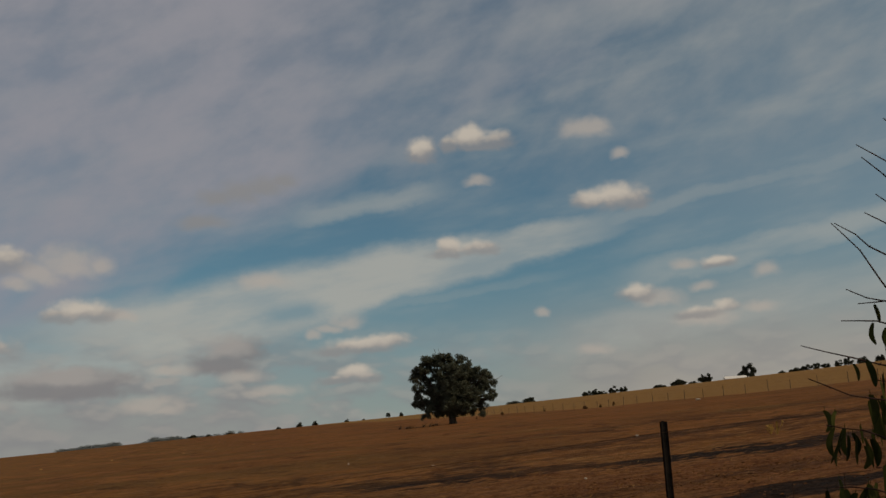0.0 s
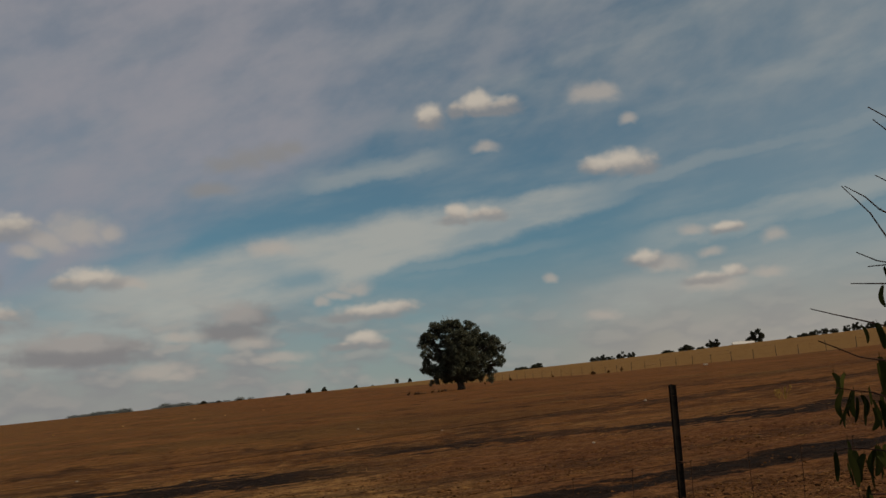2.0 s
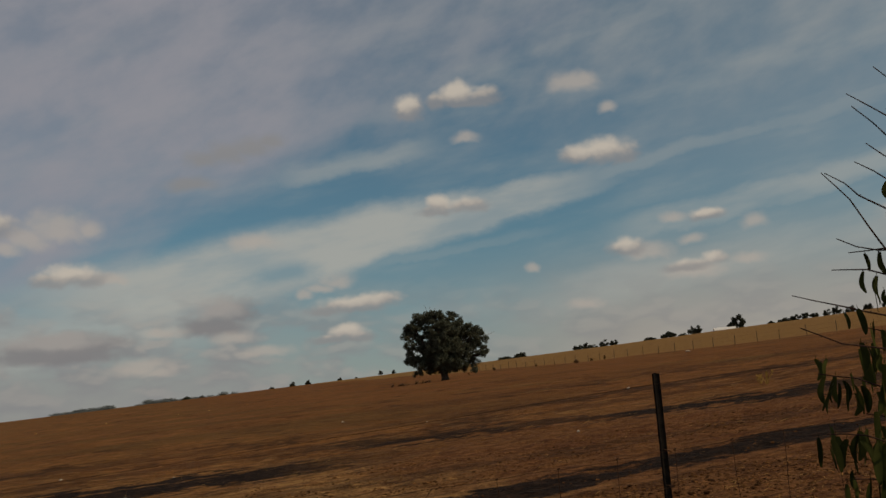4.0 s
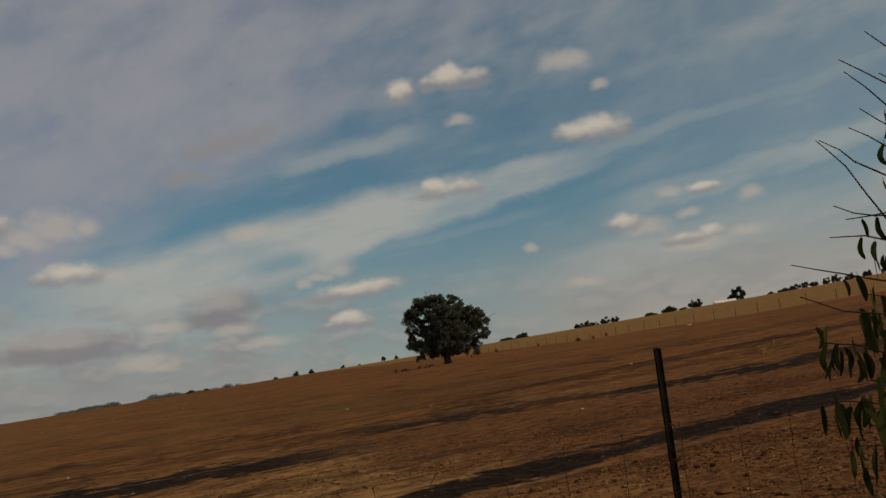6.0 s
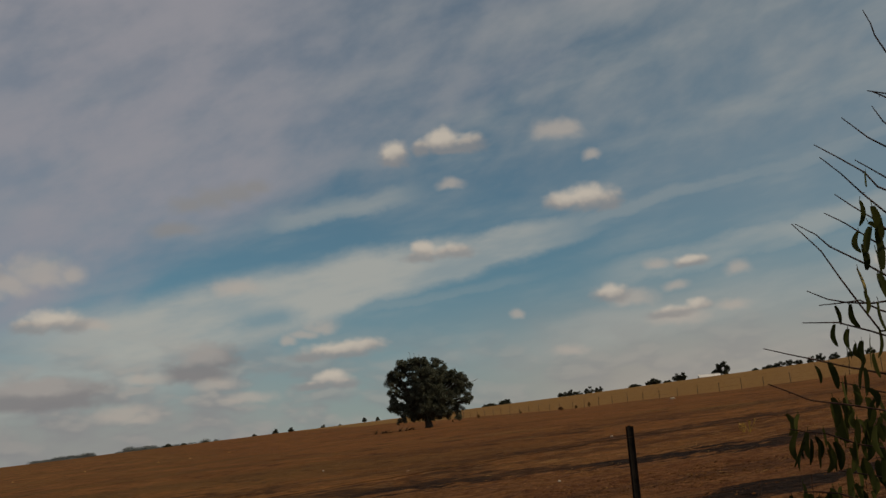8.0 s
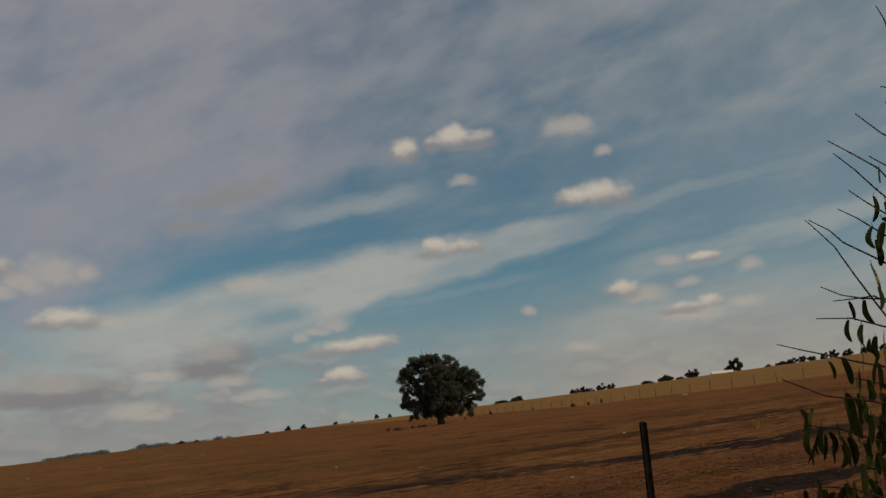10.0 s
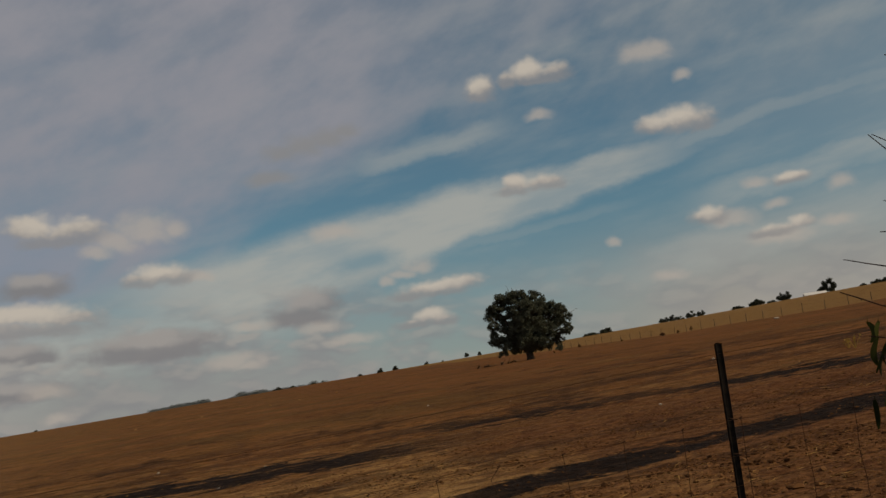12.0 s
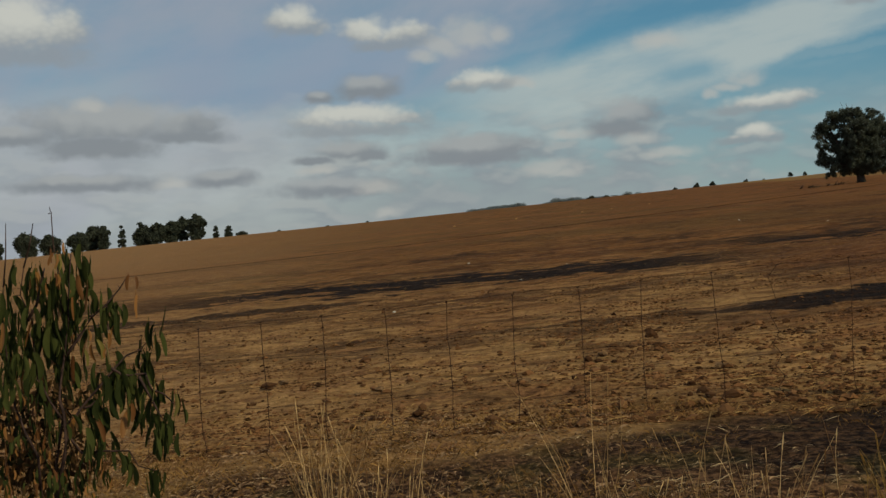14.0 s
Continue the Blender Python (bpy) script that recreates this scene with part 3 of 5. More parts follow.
# ------------------------------------------------------------------ mesh tools
class Build:
    """Gathers vertices and faces for one mesh."""

    def __init__(self):
        self.v, self.f = [], []

    def tube(self, pts, radii, sides=6, cap=True):
        pts = [Vector(p) for p in pts]
        rings, ref = [], Vector((0.31, 0.17, 0.93)).normalized()
        for i, p in enumerate(pts):
            d = (pts[min(i + 1, len(pts) - 1)] - pts[max(i - 1, 0)]).normalized()
            a = d.cross(ref if abs(d.dot(ref)) < 0.95 else Vector((1, 0, 0))).normalized()
            b = d.cross(a)
            o = len(self.v)
            for k in range(sides):
                g = 2 * math.pi * k / sides
                self.v.append(p + (a * math.cos(g) + b * math.sin(g)) * radii[i])
            rings.append(o)
        for r, s in zip(rings, rings[1:]):
            for k in range(sides):
                j = (k + 1) % sides
                self.f.append((r + k, r + j, s + j, s + k))
        if cap:
            self.f.append(tuple(rings[0] + k for k in reversed(range(sides))))
            self.f.append(tuple(rings[-1] + k for k in range(sides)))
        return self

    def lump(self, at, size, rng, flat=0.7):
        """An uneven eight-sided lump."""
        o = len(self.v)
        g = rng.uniform(0, 6.3)
        for x, y, z in ((1, 0, 0), (0.1, 1, 0), (-1, 0.1, 0), (0, -1, 0), (0.25, 0.2, 1), (-0.2, -0.3, 0.85), (0, 0, -1)):
            k = size * rng.uniform(0.7, 1.25)
            self.v.append(Vector(at) + Vector(((x * math.cos(g) - y * math.sin(g)) * k, (x * math.sin(g) + y * math.cos(g)) * k, z * k * flat)))
        for q in ((0, 1, 4), (1, 2, 4), (2, 5, 4), (2, 3, 5), (3, 0, 5), (0, 4, 5), (1, 0, 6), (2, 1, 6), (3, 2, 6), (0, 3, 6)):
            self.f.append(tuple(o + i for i in q))
        return self

    def box(self, lo, hi):
        o = len(self.v)
        for z in (lo[2], hi[2]):
            for x, y in ((lo[0], lo[1]), (hi[0], lo[1]), (hi[0], hi[1]), (lo[0], hi[1])):
                self.v.append(Vector((x, y, z)))
        for q in ((3, 2, 1, 0), (4, 5, 6, 7), (0, 1, 5, 4), (1, 2, 6, 5), (2, 3, 7, 6), (3, 0, 4, 7)):
            self.f.append(tuple(o + i for i in q))
        return self

    def mesh(self, name, mat, smooth=False):
        me = bpy.data.meshes.new(name)
        me.from_pydata([tuple(p) for p in self.v], [], self.f)
        me.materials.append(mat)
        if smooth:
            me.polygons.foreach_set("use_smooth", [True] * len(me.polygons))
        me.update()
        return me


def part(name, build, mat, parent=None, label="", smooth=False):
    ob = new(name, build if isinstance(build, bpy.types.Mesh) else build.mesh(name, mat, smooth))
    if parent is not None:
        ob.parent = parent
    return tagged(ob, label)


def leaf_cloud(name, centres, spread, count, size, mat, rng, droop=0.0):
    """Very many small leaf blades round the given centres, as one mesh."""
    c = np.repeat(np.asarray(centres, float), count, axis=0)
    n = len(c)
    g = rng.normal(size=(n, 3))
    g /= np.linalg.norm(g, axis=1)[:, None] + 1e-9
    c = c + g * (rng.random((n, 1)) ** 0.5) * np.asarray(spread)
    a = rng.normal(size=(n, 3)) - np.array([0, 0, droop])
    a /= np.linalg.norm(a, axis=1)[:, None]
    b = np.cross(a, rng.normal(size=(n, 3)))
    b /= np.linalg.norm(b, axis=1)[:, None]
    s = size * rng.uniform(0.6, 1.4, (n, 1))
    quad = np.stack([c - a * s, c + b * s * 0.45, c + a * s, c - b * s * 0.45], 1).reshape(-1, 3)
    me = bpy.data.meshes.new(name)
    me.vertices.add(4 * n)
    me.vertices.foreach_set("co", quad.ravel())
    me.loops.add(4 * n)
    me.loops.foreach_set("vertex_index", np.arange(4 * n))
    me.polygons.add(n)
    me.polygons.foreach_set("loop_start", np.arange(0, 4 * n, 4))
    me.materials.append(mat)
    me.update(calc_edges=True)
    return me


# ------------------------------------------------------------------ the land
def value_noise(x, y, seed=0):
    xi, yi = np.floor(x).astype(np.int64), np.floor(y).astype(np.int64)
    fx, fy = x - xi, y - yi
    fx, fy = fx * fx * (3 - 2 * fx), fy * fy * (3 - 2 * fy)

    def h(i, j):
        k = (i * 374761393 + j * 668265263 + seed * 1442695041) & 0x7FFFFFFF
        k = ((k ^ (k >> 13)) * 1274126177) & 0x7FFFFFFF
        return ((k ^ (k >> 16)) & 0xFFFF) / 65535.0
    return (h(xi, yi) * (1 - fx) + h(xi + 1, yi) * fx) * (1 - fy) + (h(xi, yi + 1) * (1 - fx) + h(xi + 1, yi + 1) * fx) * fy - 0.5


RIDGE = 420.0


def ground(x, y, rough=False):
    """Height of the land: a paddock that climbs to a low crest, higher to the right."""
    x, y = np.asarray(x, float), np.asarray(y, float)
    r = np.maximum(np.hypot(x, y), 0.3)
    a = np.degrees(np.arctan2(x, y))
    a = np.where(a < -135, a + 360, a)
    k = np.clip(a, -45, 55)
    climb = 1.87 + 0.0555 * k - 0.00011 * k * k
    back = np.clip((a - 55) / 160, 0, 1)
    climb = climb * (1 - back) + back * (-0.9)
    slope = np.tan(np.radians(climb)) - 0.006 * np.exp(-(np.log(r / 110) / 0.7) ** 2)
    q = np.minimum(r, RIDGE)
    z = q * slope - 1.21 - np.maximum(r - RIDGE + 60, 0) ** 2 / 3000 * np.where(r < RIDGE + 200, 1, 0)
    z = np.where(r >= RIDGE + 200, RIDGE * slope - 1.21 - 22.5 - (r - RIDGE - 200) * 0.02, z)
    z = z + 0.25 * value_noise(x / 30, y / 17, 3) * np.clip((r - 25) / 60, 0, 1)
    if rough:
        near = np.clip((60 - r) / 40, 0, 1) * np.clip((r - 1.2) / 1.0, 0, 1)
        z = z + near * (0.03 * value_noise(x / 1.1, y / 0.55, 5) + 0.035 * value_noise(x / 0.35, y / 0.22, 7) + 0.02 * value_noise(x / 0.12, y / 0.09, 9))
    return z


def land():
    azs = np.radians(np.concatenate([np.arange(-180, -40, 4.0), np.arange(-40, 50, 0.22), np.arange(50, 180, 4.0)]))
    rs = np.concatenate([[0.4, 0.9, 1.5], np.geomspace(2.0, 60, 300), np.geomspace(61.5, 640, 130), np.geomspace(700, 4800, 12)])
    A, R_ = np.meshgrid(azs, rs)
    X, Y = R_ * np.sin(A), R_ * np.cos(A)
    Z = ground(X, Y, True)
    na, nr = len(azs), len(rs)
    co = np.stack([X, Y, Z], -1).reshape(-1, 3)
    i, j = np.meshgrid(np.arange(nr - 1), np.arange(na), indexing="ij")
    jj = (j + 1) % na
    quads = np.stack([i * na + j, i * na + jj, (i + 1) * na + jj, (i + 1) * na + j], -1).reshape(-1, 4)
    me = bpy.data.meshes.new("ground")
    co = np.vstack([co, [[0, 0, float(ground(0.0, 0.3))]]])
    faces = [tuple(q) for q in quads.tolist()] + [(len(co) - 1, (k + 1) % na, k) for k in range(na)]
    me.from_pydata(co.tolist(), [], faces)
    me.polygons.foreach_set("use_smooth", [True] * len(me.polygons))
    me.materials.append(M_FIELD)
    me.update()
    return tagged(new("ground", me), "stubble paddock of dry straw and brown soil with dark strips", "ground", kind="structure")


land()


def on(x, y, up=0.0):
    return Vector((x, y, float(ground(x, y)) + up))


def polar(a, r):
    return r * math.sin(radians(a)), r * math.cos(radians(a))


def hill():
    """A low scrubby hill behind the crest, with a wood along its back."""
    b = Build()
    cols, rows = 40, 8
    R0 = 1500.0
    for i in range(cols + 1):
        a = -7.5 + 10.0 * i / cols
        top = 1.22 + 0.06 * (a + 7.5) + 0.03 * math.exp(-((a + 3.4) / 1.2) ** 2) + 0.06 * math.exp(-((a + 0.2) / 0.7) ** 2)
        top *= min(1, 3 * (i + 1) / cols, 3 * (cols + 1 - i) / cols)
        for j in range(rows + 1):
            r = R0 - 300 + 75 * j
            h = R0 * math.tan(radians(top)) * math.sin(math.pi * j / rows) ** 0.7
            x, y = polar(a, r)
            b.v.append(Vector((x, y, h if 0 < j < rows else float(ground(x, y)) - 1)))
    for i in range(cols):
        for j in range(rows):
            o = i * (rows + 1) + j
            b.f.append((o, o + rows + 1, o + rows + 2, o + 1))
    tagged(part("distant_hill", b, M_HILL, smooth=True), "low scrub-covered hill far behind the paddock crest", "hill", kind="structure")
    rng = np.random.default_rng(4)
    cs = []
    for a in np.concatenate([rng.uniform(-5.2, -2.2, 130), rng.uniform(-1.0, 0.9, 110), rng.uniform(1.2, 4.0, 26)]):
        top = 1.36 + 0.058 * (a + 4) + 0.10 * math.exp(-((a + 0.2) / 0.5) ** 2) + 0.05 * math.exp(-((a + 3.2) / 1.0) ** 2)
        x, y = polar(a, 1300 + rng.uniform(-40, 40))
        cs.append((x, y, 1300 * math.tan(radians(top)) + rng.uniform(-4.0, 2.6)))
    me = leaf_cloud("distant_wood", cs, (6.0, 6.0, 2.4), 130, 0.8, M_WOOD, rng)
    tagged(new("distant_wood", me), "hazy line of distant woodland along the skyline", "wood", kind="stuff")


hill()


# ------------------------------------------------------------------ trees
def tree(name, label, x, y, height, width, lobes, trunk_r, leaf, per, rng, mat, clumps=60, clump=0.09, group="", droop=0.0, category="tree"):
    """lobes: rows of (across, deep, up, radius) as shares of width and height."""
    root = new(name)
    base = on(x, y)
    root.location = base
    tagged(root, label, category, group)
    face = Vector((x, y, 0)).normalized()
    side = Vector((face.y, -face.x, 0))
    b = Build()
    fork = Vector((rng.uniform(-0.02, 0.02) * width, 0, height * 0.20))
    b.tube([(0, 0, -0.3), (0.02, 0, height * 0.03), fork * 0.55, fork], [trunk_r * 1.5, trunk_r * 1.1, trunk_r * 0.95, trunk_r * 0.9], 10)
    part("trunk", b, M_BARK, root, smooth=True)
    cs = []
    for u, d, h, rad in lobes:
        c = side * (u * width) + face * (d * width) + Vector((0, 0, h * height))
        lb = Build()
        mid = fork.lerp(c, 0.5) + Vector((rng.normal() * 0.03 * width, rng.normal() * 0.03 * width, 0.02 * height))
        lb.tube([fork * 0.97, mid, c, c + (c - mid) * 0.12], [trunk_r * 0.5, trunk_r * 0.3, trunk_r * 0.15, trunk_r * 0.04], 6)
        for _ in range(3):
            e = c + Vector(rng.normal(size=3)) * rad * width * 0.5
            lb.tube([mid.lerp(c, rng.uniform(0.2, 0.9)), e], [trunk_r * 0.14, trunk_r * 0.03], 5)
        if rad >= 0.04:
            part("limb", lb, M_BARK, root, smooth=True)
        for _ in range(max(3, int(clumps * (rad / 0.2) ** 2))):
            g = rng.normal(size=3)
            g /= np.linalg.norm(g)
            k = rad * width * rng.random() ** 0.33 * rng.uniform(0.82, 1.08)
            cs.append(np.array(c) + g * k * np.array([1, 1, 0.85 if height > 0.6 * width else 0.85 * height / width]))
    me = leaf_cloud("crown", cs, (clump * width, clump * width, clump * width * 0.9), per, leaf, mat, rng, droop)
    part("crown", me, None, root)
    return root


rng = np.random.default_rng(11)
x, y = polar(15.3, 130.0)
# its crown: shares of the width across and deep, of the height up, and the radius
OUTLINE = (
    (-0.26, 0.0, 0.895, 0.07), (-0.35, 0.03, 0.75, 0.07), (-0.385, -0.02, 0.66, 0.05), (-0.39, 0.0, 0.30, 0.05), (-0.12, 0.0, 0.91, 0.07), (0.37, 0.0, 0.69, 0.06),
    (-0.17, 0.0, 0.87, 0.10), (-0.05, -0.05, 0.87, 0.11), (0.08, 0.05, 0.86, 0.11), (0.19, -0.03, 0.78, 0.09), (0.29, 0.04, 0.70, 0.09), (0.36, -0.04, 0.62, 0.085),
    (-0.29, 0.0, 0.77, 0.085), (-0.33, 0.05, 0.66, 0.07), (-0.35, -0.05, 0.52, 0.065), (-0.35, 0.0, 0.38, 0.07), (-0.31, -0.05, 0.27, 0.075), (-0.23, -0.08, 0.20, 0.075),
    (-0.16, 0.0, 0.17, 0.06), (0.40, 0.03, 0.54, 0.09), (0.45, 0.0, 0.41, 0.05), (0.41, -0.04, 0.33, 0.06), (0.31, 0.02, 0.23, 0.065), (0.30, -0.05, 0.13, 0.035))
HEART = (
    (0.02, -0.12, 0.65, 0.18), (0.05, 0.12, 0.62, 0.20), (0.0, -0.05, 0.45, 0.20), (0.18, 0.08, 0.52, 0.16), (0.18, -0.10, 0.38, 0.13), (-0.08, 0.10, 0.36, 0.13),
    (-0.02, -0.12, 0.27, 0.12), (0.10, -0.10, 0.25, 0.11), (0.03, -0.05, 0.17, 0.07), (-0.13, -0.05, 0.68, 0.09), (-0.15, 0.05, 0.50, 0.085))
SKIRT = (
    (-0.20, -0.03, 0.33, 0.10), (-0.24, 0.03, 0.60, 0.065), (-0.25, -0.03, 0.46, 0.065), (0.31, 0.0, 0.45, 0.085), (0.30, 0.0, 0.32, 0.06), (-0.06, 0.0, 0.18, 0.07),
    (0.13, 0.0, 0.18, 0.06), (0.07, -0.08, 0.18, 0.06), (-0.05, -0.08, 0.175, 0.05), (0.0, 0.08, 0.18, 0.06), (-0.12, 0.0, 0.15, 0.045), (0.21, 0.0, 0.16, 0.045),
    (-0.25, 0.0, 0.10, 0.025), (-0.31, 0.0, 0.12, 0.02), (0.33, 0.0, 0.10, 0.025), (0.22, 0.0, 0.18, 0.05))
tree("shade_tree", "broad dark-green paddock tree with a domed crown and short trunk", x, y, 8.75, 11.6,
     OUTLINE + HEART + SKIRT,
     0.44, 0.095, 84, rng, M_CROWN, 135, 0.029, droop=0.9)

# fallen branches at its foot
for k in range(8):
    dx, dy, ln, turn = -2.0 - 0.6 * k + rng.uniform(-0.4, 0.4), rng.uniform(-3.0, 3.0), rng.uniform(0.5, 1.1), rng.uniform(-80, 80)
    b = Build()
    c, s = math.cos(radians(turn)), math.sin(radians(turn))
    p = on(x + dx, y + dy)
    b.tube([p + Vector((-c * ln / 2, -s * ln / 2, 0.04)), p + Vector((0, 0, rng.uniform(0.08, 0.2))), p + Vector((c * ln / 2, s * ln / 2, rng.uniform(0.05, 0.3)))], [0.09, 0.08, 0.03], 6)
    for m in range(3):
        q = p + Vector((c * ln * (m - 1) * 0.3, s * ln * (m - 1) * 0.3, 0.1))
        b.tube([q, q + Vector((rng.uniform(-0.4, 0.4), rng.uniform(-0.4, 0.4), rng.uniform(0.1, 0.6)))], [0.035, 0.012], 5)
    tagged(part("fallen_branch", b, M_DEAD, smooth=True), "dead brown fallen branch in the grass under the tree", "branch", "fallen branches")

SMALL = ((0.0, 0.0, 0.40, 0.27), (-0.22, 0.1, 0.25, 0.21), (0.22, -0.1, 0.28, 0.21), (0.10, 0.1, 0.66, 0.24), (-0.16, 0.0, 0.56, 0.23), (0.28, 0.0, 0.50, 0.17),
         (-0.02, 0.0, 0.84, 0.17), (0.02, 0.0, 0.16, 0.24), (-0.25, 0.0, 0.13, 0.14), (0.25, 0.0, 0.14, 0.14), (0.16, 0.0, 0.80, 0.12))
OPEN = ((-0.3, 0.0, 0.42, 0.16), (-0.05, 0.1, 0.58, 0.17), (0.15, -0.1, 0.80, 0.13), (0.33, 0.0, 0.48, 0.15), (0.05, 0.0, 0.30, 0.16), (-0.16, 0.0, 0.74, 0.11), (-0.22, 0.0, 0.2, 0.12), (0.2, 0.0, 0.2, 0.13))
GUM = ((0.0, 0.0, 0.62, 0.26), (-0.22, 0.1, 0.50, 0.20), (0.22, -0.1, 0.54, 0.20), (0.10, 0.1, 0.78, 0.21), (-0.16, 0.0, 0.72, 0.20), (0.28, 0.0, 0.66, 0.16),
       (-0.02, 0.0, 0.90, 0.13), (-0.28, 0.0, 0.33, 0.14), (0.20, 0.0, 0.30, 0.16), (0.0, 0.0, 0.36, 0.20), (-0.12, 0.0, 0.19, 0.16), (0.25, 0.0, 0.17, 0.13), (0.05, 0.0, 0.24, 0.22), (-0.05, 0.0, 0.14, 0.18))
LOW = ((0.0, 0.0, 0.35, 0.26), (-0.28, 0.0, 0.28, 0.20), (0.27, 0.0, 0.32, 0.20), (0.1, 0.0, 0.62, 0.18), (-0.12, 0.0, 0.5, 0.2))


def far_tree(a, r, high, wide, label, lobes=SMALL, group="trees on the crest", mat=None, category="tree", name="tree", per=26):
    px, py = polar(a, r)
    lobes = [(u + 0.05 * rng.normal(), d, max(0.1, h + 0.04 * rng.normal()), rad * rng.uniform(0.8, 1.15)) for u, d, h, rad in lobes]
    return tree(name, label, px, py, high, wide, lobes, high * 0.045, 0.045 * (high + wide) / 2, per, rng, mat or M_FAR, 34, 0.10, group, category=category)


# a row of gums on the crest where the paddock falls away
for a, high, wide in ((-30.0, 7.5, 4.5), (-28.5, 8.6, 6.2), (-27.3, 7.2, 5.6), (-26.0, 6.6, 5.0), (-25.2, 8.8, 6.2), (-24.72, 9.2, 3.4),
                      (-22.75, 8.2, 5.2), (-22.0, 8.9, 4.6), (-21.3, 8.6, 4.6), (-20.75, 10.6, 4.2), (-19.95, 9.4, 5.2)):
    far_tree(a, 395 + rng.uniform(-8, 8), high * rng.uniform(0.92, 1.04), wide * 1.5, "dark gum tree in a row on the skyline", GUM)
far_tree(-23.8, 392, 8.4, 3.2, "thin pale gum tree in a row on the skyline")
for a, high, wide in ((-18.97, 5.0, 2.6), (-18.3, 4.6, 3.4)):
    far_tree(a, 395, high, wide, "small dark tree standing apart on the skyline")
far_tree(-17.6, 398, 2.2, 4.4, "low scrubby bush on the skyline", LOW, category="bush", name="bush")
# shrubs dotted on the crest
for a, high, wide in ((5.95, 1.4, 1.8), (7.05, 2.4, 2.4), (7.9, 2.8, 2.4), (9.6, 2.0, 1.8), (10.5, 1.2, 1.3), (11.85, 3.2, 2.0), (12.55, 2.4, 1.8)):
    far_tree(a, 400, high, wide, "small dark bush standing on the crest of the paddock", LOW, "bushes on the crest", category="bush", name="bush")
for a, high, wide in ((2.3, 1.6, 3.6), (3.4, 1.4, 3.0), (-15.6, 1.4, 2.0), (-13.0, 1.2, 2.2), (-10.8, 1.2, 1.8), (1.5, 2.2, 4.0)):
    far_tree(a, 408, high, wide, "low bush on the far skyline", LOW, "bushes on the crest", category="bush", name="bush")
# right of the shade tree
for a, high, wide in ((18.7, 1.5, 7.0), (19.5, 2.6, 6.0)):
    far_tree(a, 405, high, wide, "low dark bush on the crest behind the tree", LOW, "bushes on the crest", category="bush", name="bush")
for a, high, wide in ((22.65, 2.8, 5.0), (23.1, 3.4, 4.6), (23.5, 2.2, 4.0), (24.05, 3.6, 5.0), (24.6, 3.2, 4.6)):
    far_tree(a, 402, high * 0.75, wide * 0.78, "scrubby little tree in a clump on the crest", OPEN, "clump of scrub on the crest")
for a, high, wide in ((26.5, 1.8, 4.5), (27.55, 3.2, 6.0), (28.3, 1.6, 3.5)):
    far_tree(a, 402, high, wide, "rounded dark bush on the crest", LOW, "bushes on the crest", category="bush", name="bush")
far_tree(28.95, 400, 3.2, 5.2, "small dark tree on the crest", OPEN)
far_tree(31.05, 398, 5.0, 6.6, "open-crowned dark tree beside the white roof", OPEN)
for a, high, wide in ((32.8, 2.2, 4.0), (33.5, 3.4, 6.0), (34.0, 3.8, 5.0), (34.5, 4.6, 4.4), (35.0, 3.6, 4.0), (35.6, 4.4, 4.0), (36.1, 5.6, 4.6), (36.8, 4.6, 5.0), (37.6, 4.4, 5.0), (38.5, 4.6, 5.0), (39.6, 5.0, 6.0)):
    far_tree(a, 400, high * 0.58, wide * 0.8, "dark scrubby tree in a line on the crest", LOW if high < 3.5 else OPEN, "line of scrub on the crest")

# farm shed, only its long white roof clears the crest
px, py = polar(30.45, 372)
shed = new("farm_shed")
base = on(px, py)
shed.location = base + Vector((0, 0, -0.4))
shed.rotation_euler = (0, 0, radians(-26))
tagged(shed, "long low farm shed with a white metal roof", "shed")
part("wall", Build().box((-3.4, -3, -1.5), (3.4, 3, 0.1)), M_WALL, shed)
rf = Build()
for z in (0.1, 0.22):
    rf.v += [Vector((sx * 3.7, sy, z + up)) for sy, up in ((-3.6, 0), (0, 1.05), (3.6, 0)) for sx in (-1, 1)]
rf.f += [(0, 2, 3, 1), (2, 4, 5, 3), (6, 7, 9, 8), (8, 9, 11, 10), (0, 1, 7, 6), (4, 10, 11, 5), (0, 6, 8, 2), (2, 8, 10, 4), (1, 3, 9, 7), (3, 5, 11, 9)]
gable = Build()
gable.v += [Vector((sx * 3.4, sy, z)) for sx in (-1, 1) for sy, z in ((-3.0, 0.1), (3.0, 0.1), (0, 1.0))]
gable.f += [(0, 2, 1), (3, 4, 5), (0, 3, 5, 2), (1, 2, 5, 4), (0, 1, 4, 3)]
part("gable", gable, M_WALL, shed)
part("roof", rf, M_ROOF, shed, "white metal roof")

# ------------------------------------------------------------------ far fence and what stands along it
far_fence = tagged(new("far_fence"), "far paddock fence of weathered timber posts and wire", "fence")
ys = [58 + 3.7 * i + rng.uniform(-0.3, 0.3) for i in range(30)]
tops = []
for k, fy in enumerate(ys):
    p = on(50.0, fy)
    h = 0.95 + rng.uniform(-0.2, 0.1)
    b = Build().tube([p + Vector((0, 0, -0.3)), p + Vector((rng.uniform(-0.05, 0.05), rng.uniform(-0.05, 0.05), h))], [0.032, 0.028], 7)
    part("post", b, M_TIMBER, far_fence)
for h in (0.35, 0.7, 1.0):
    part("wire", Build().tube([on(50.0, fy, h) for fy in ys], [0.003] * len(ys), 4), M_WIRE, far_fence)
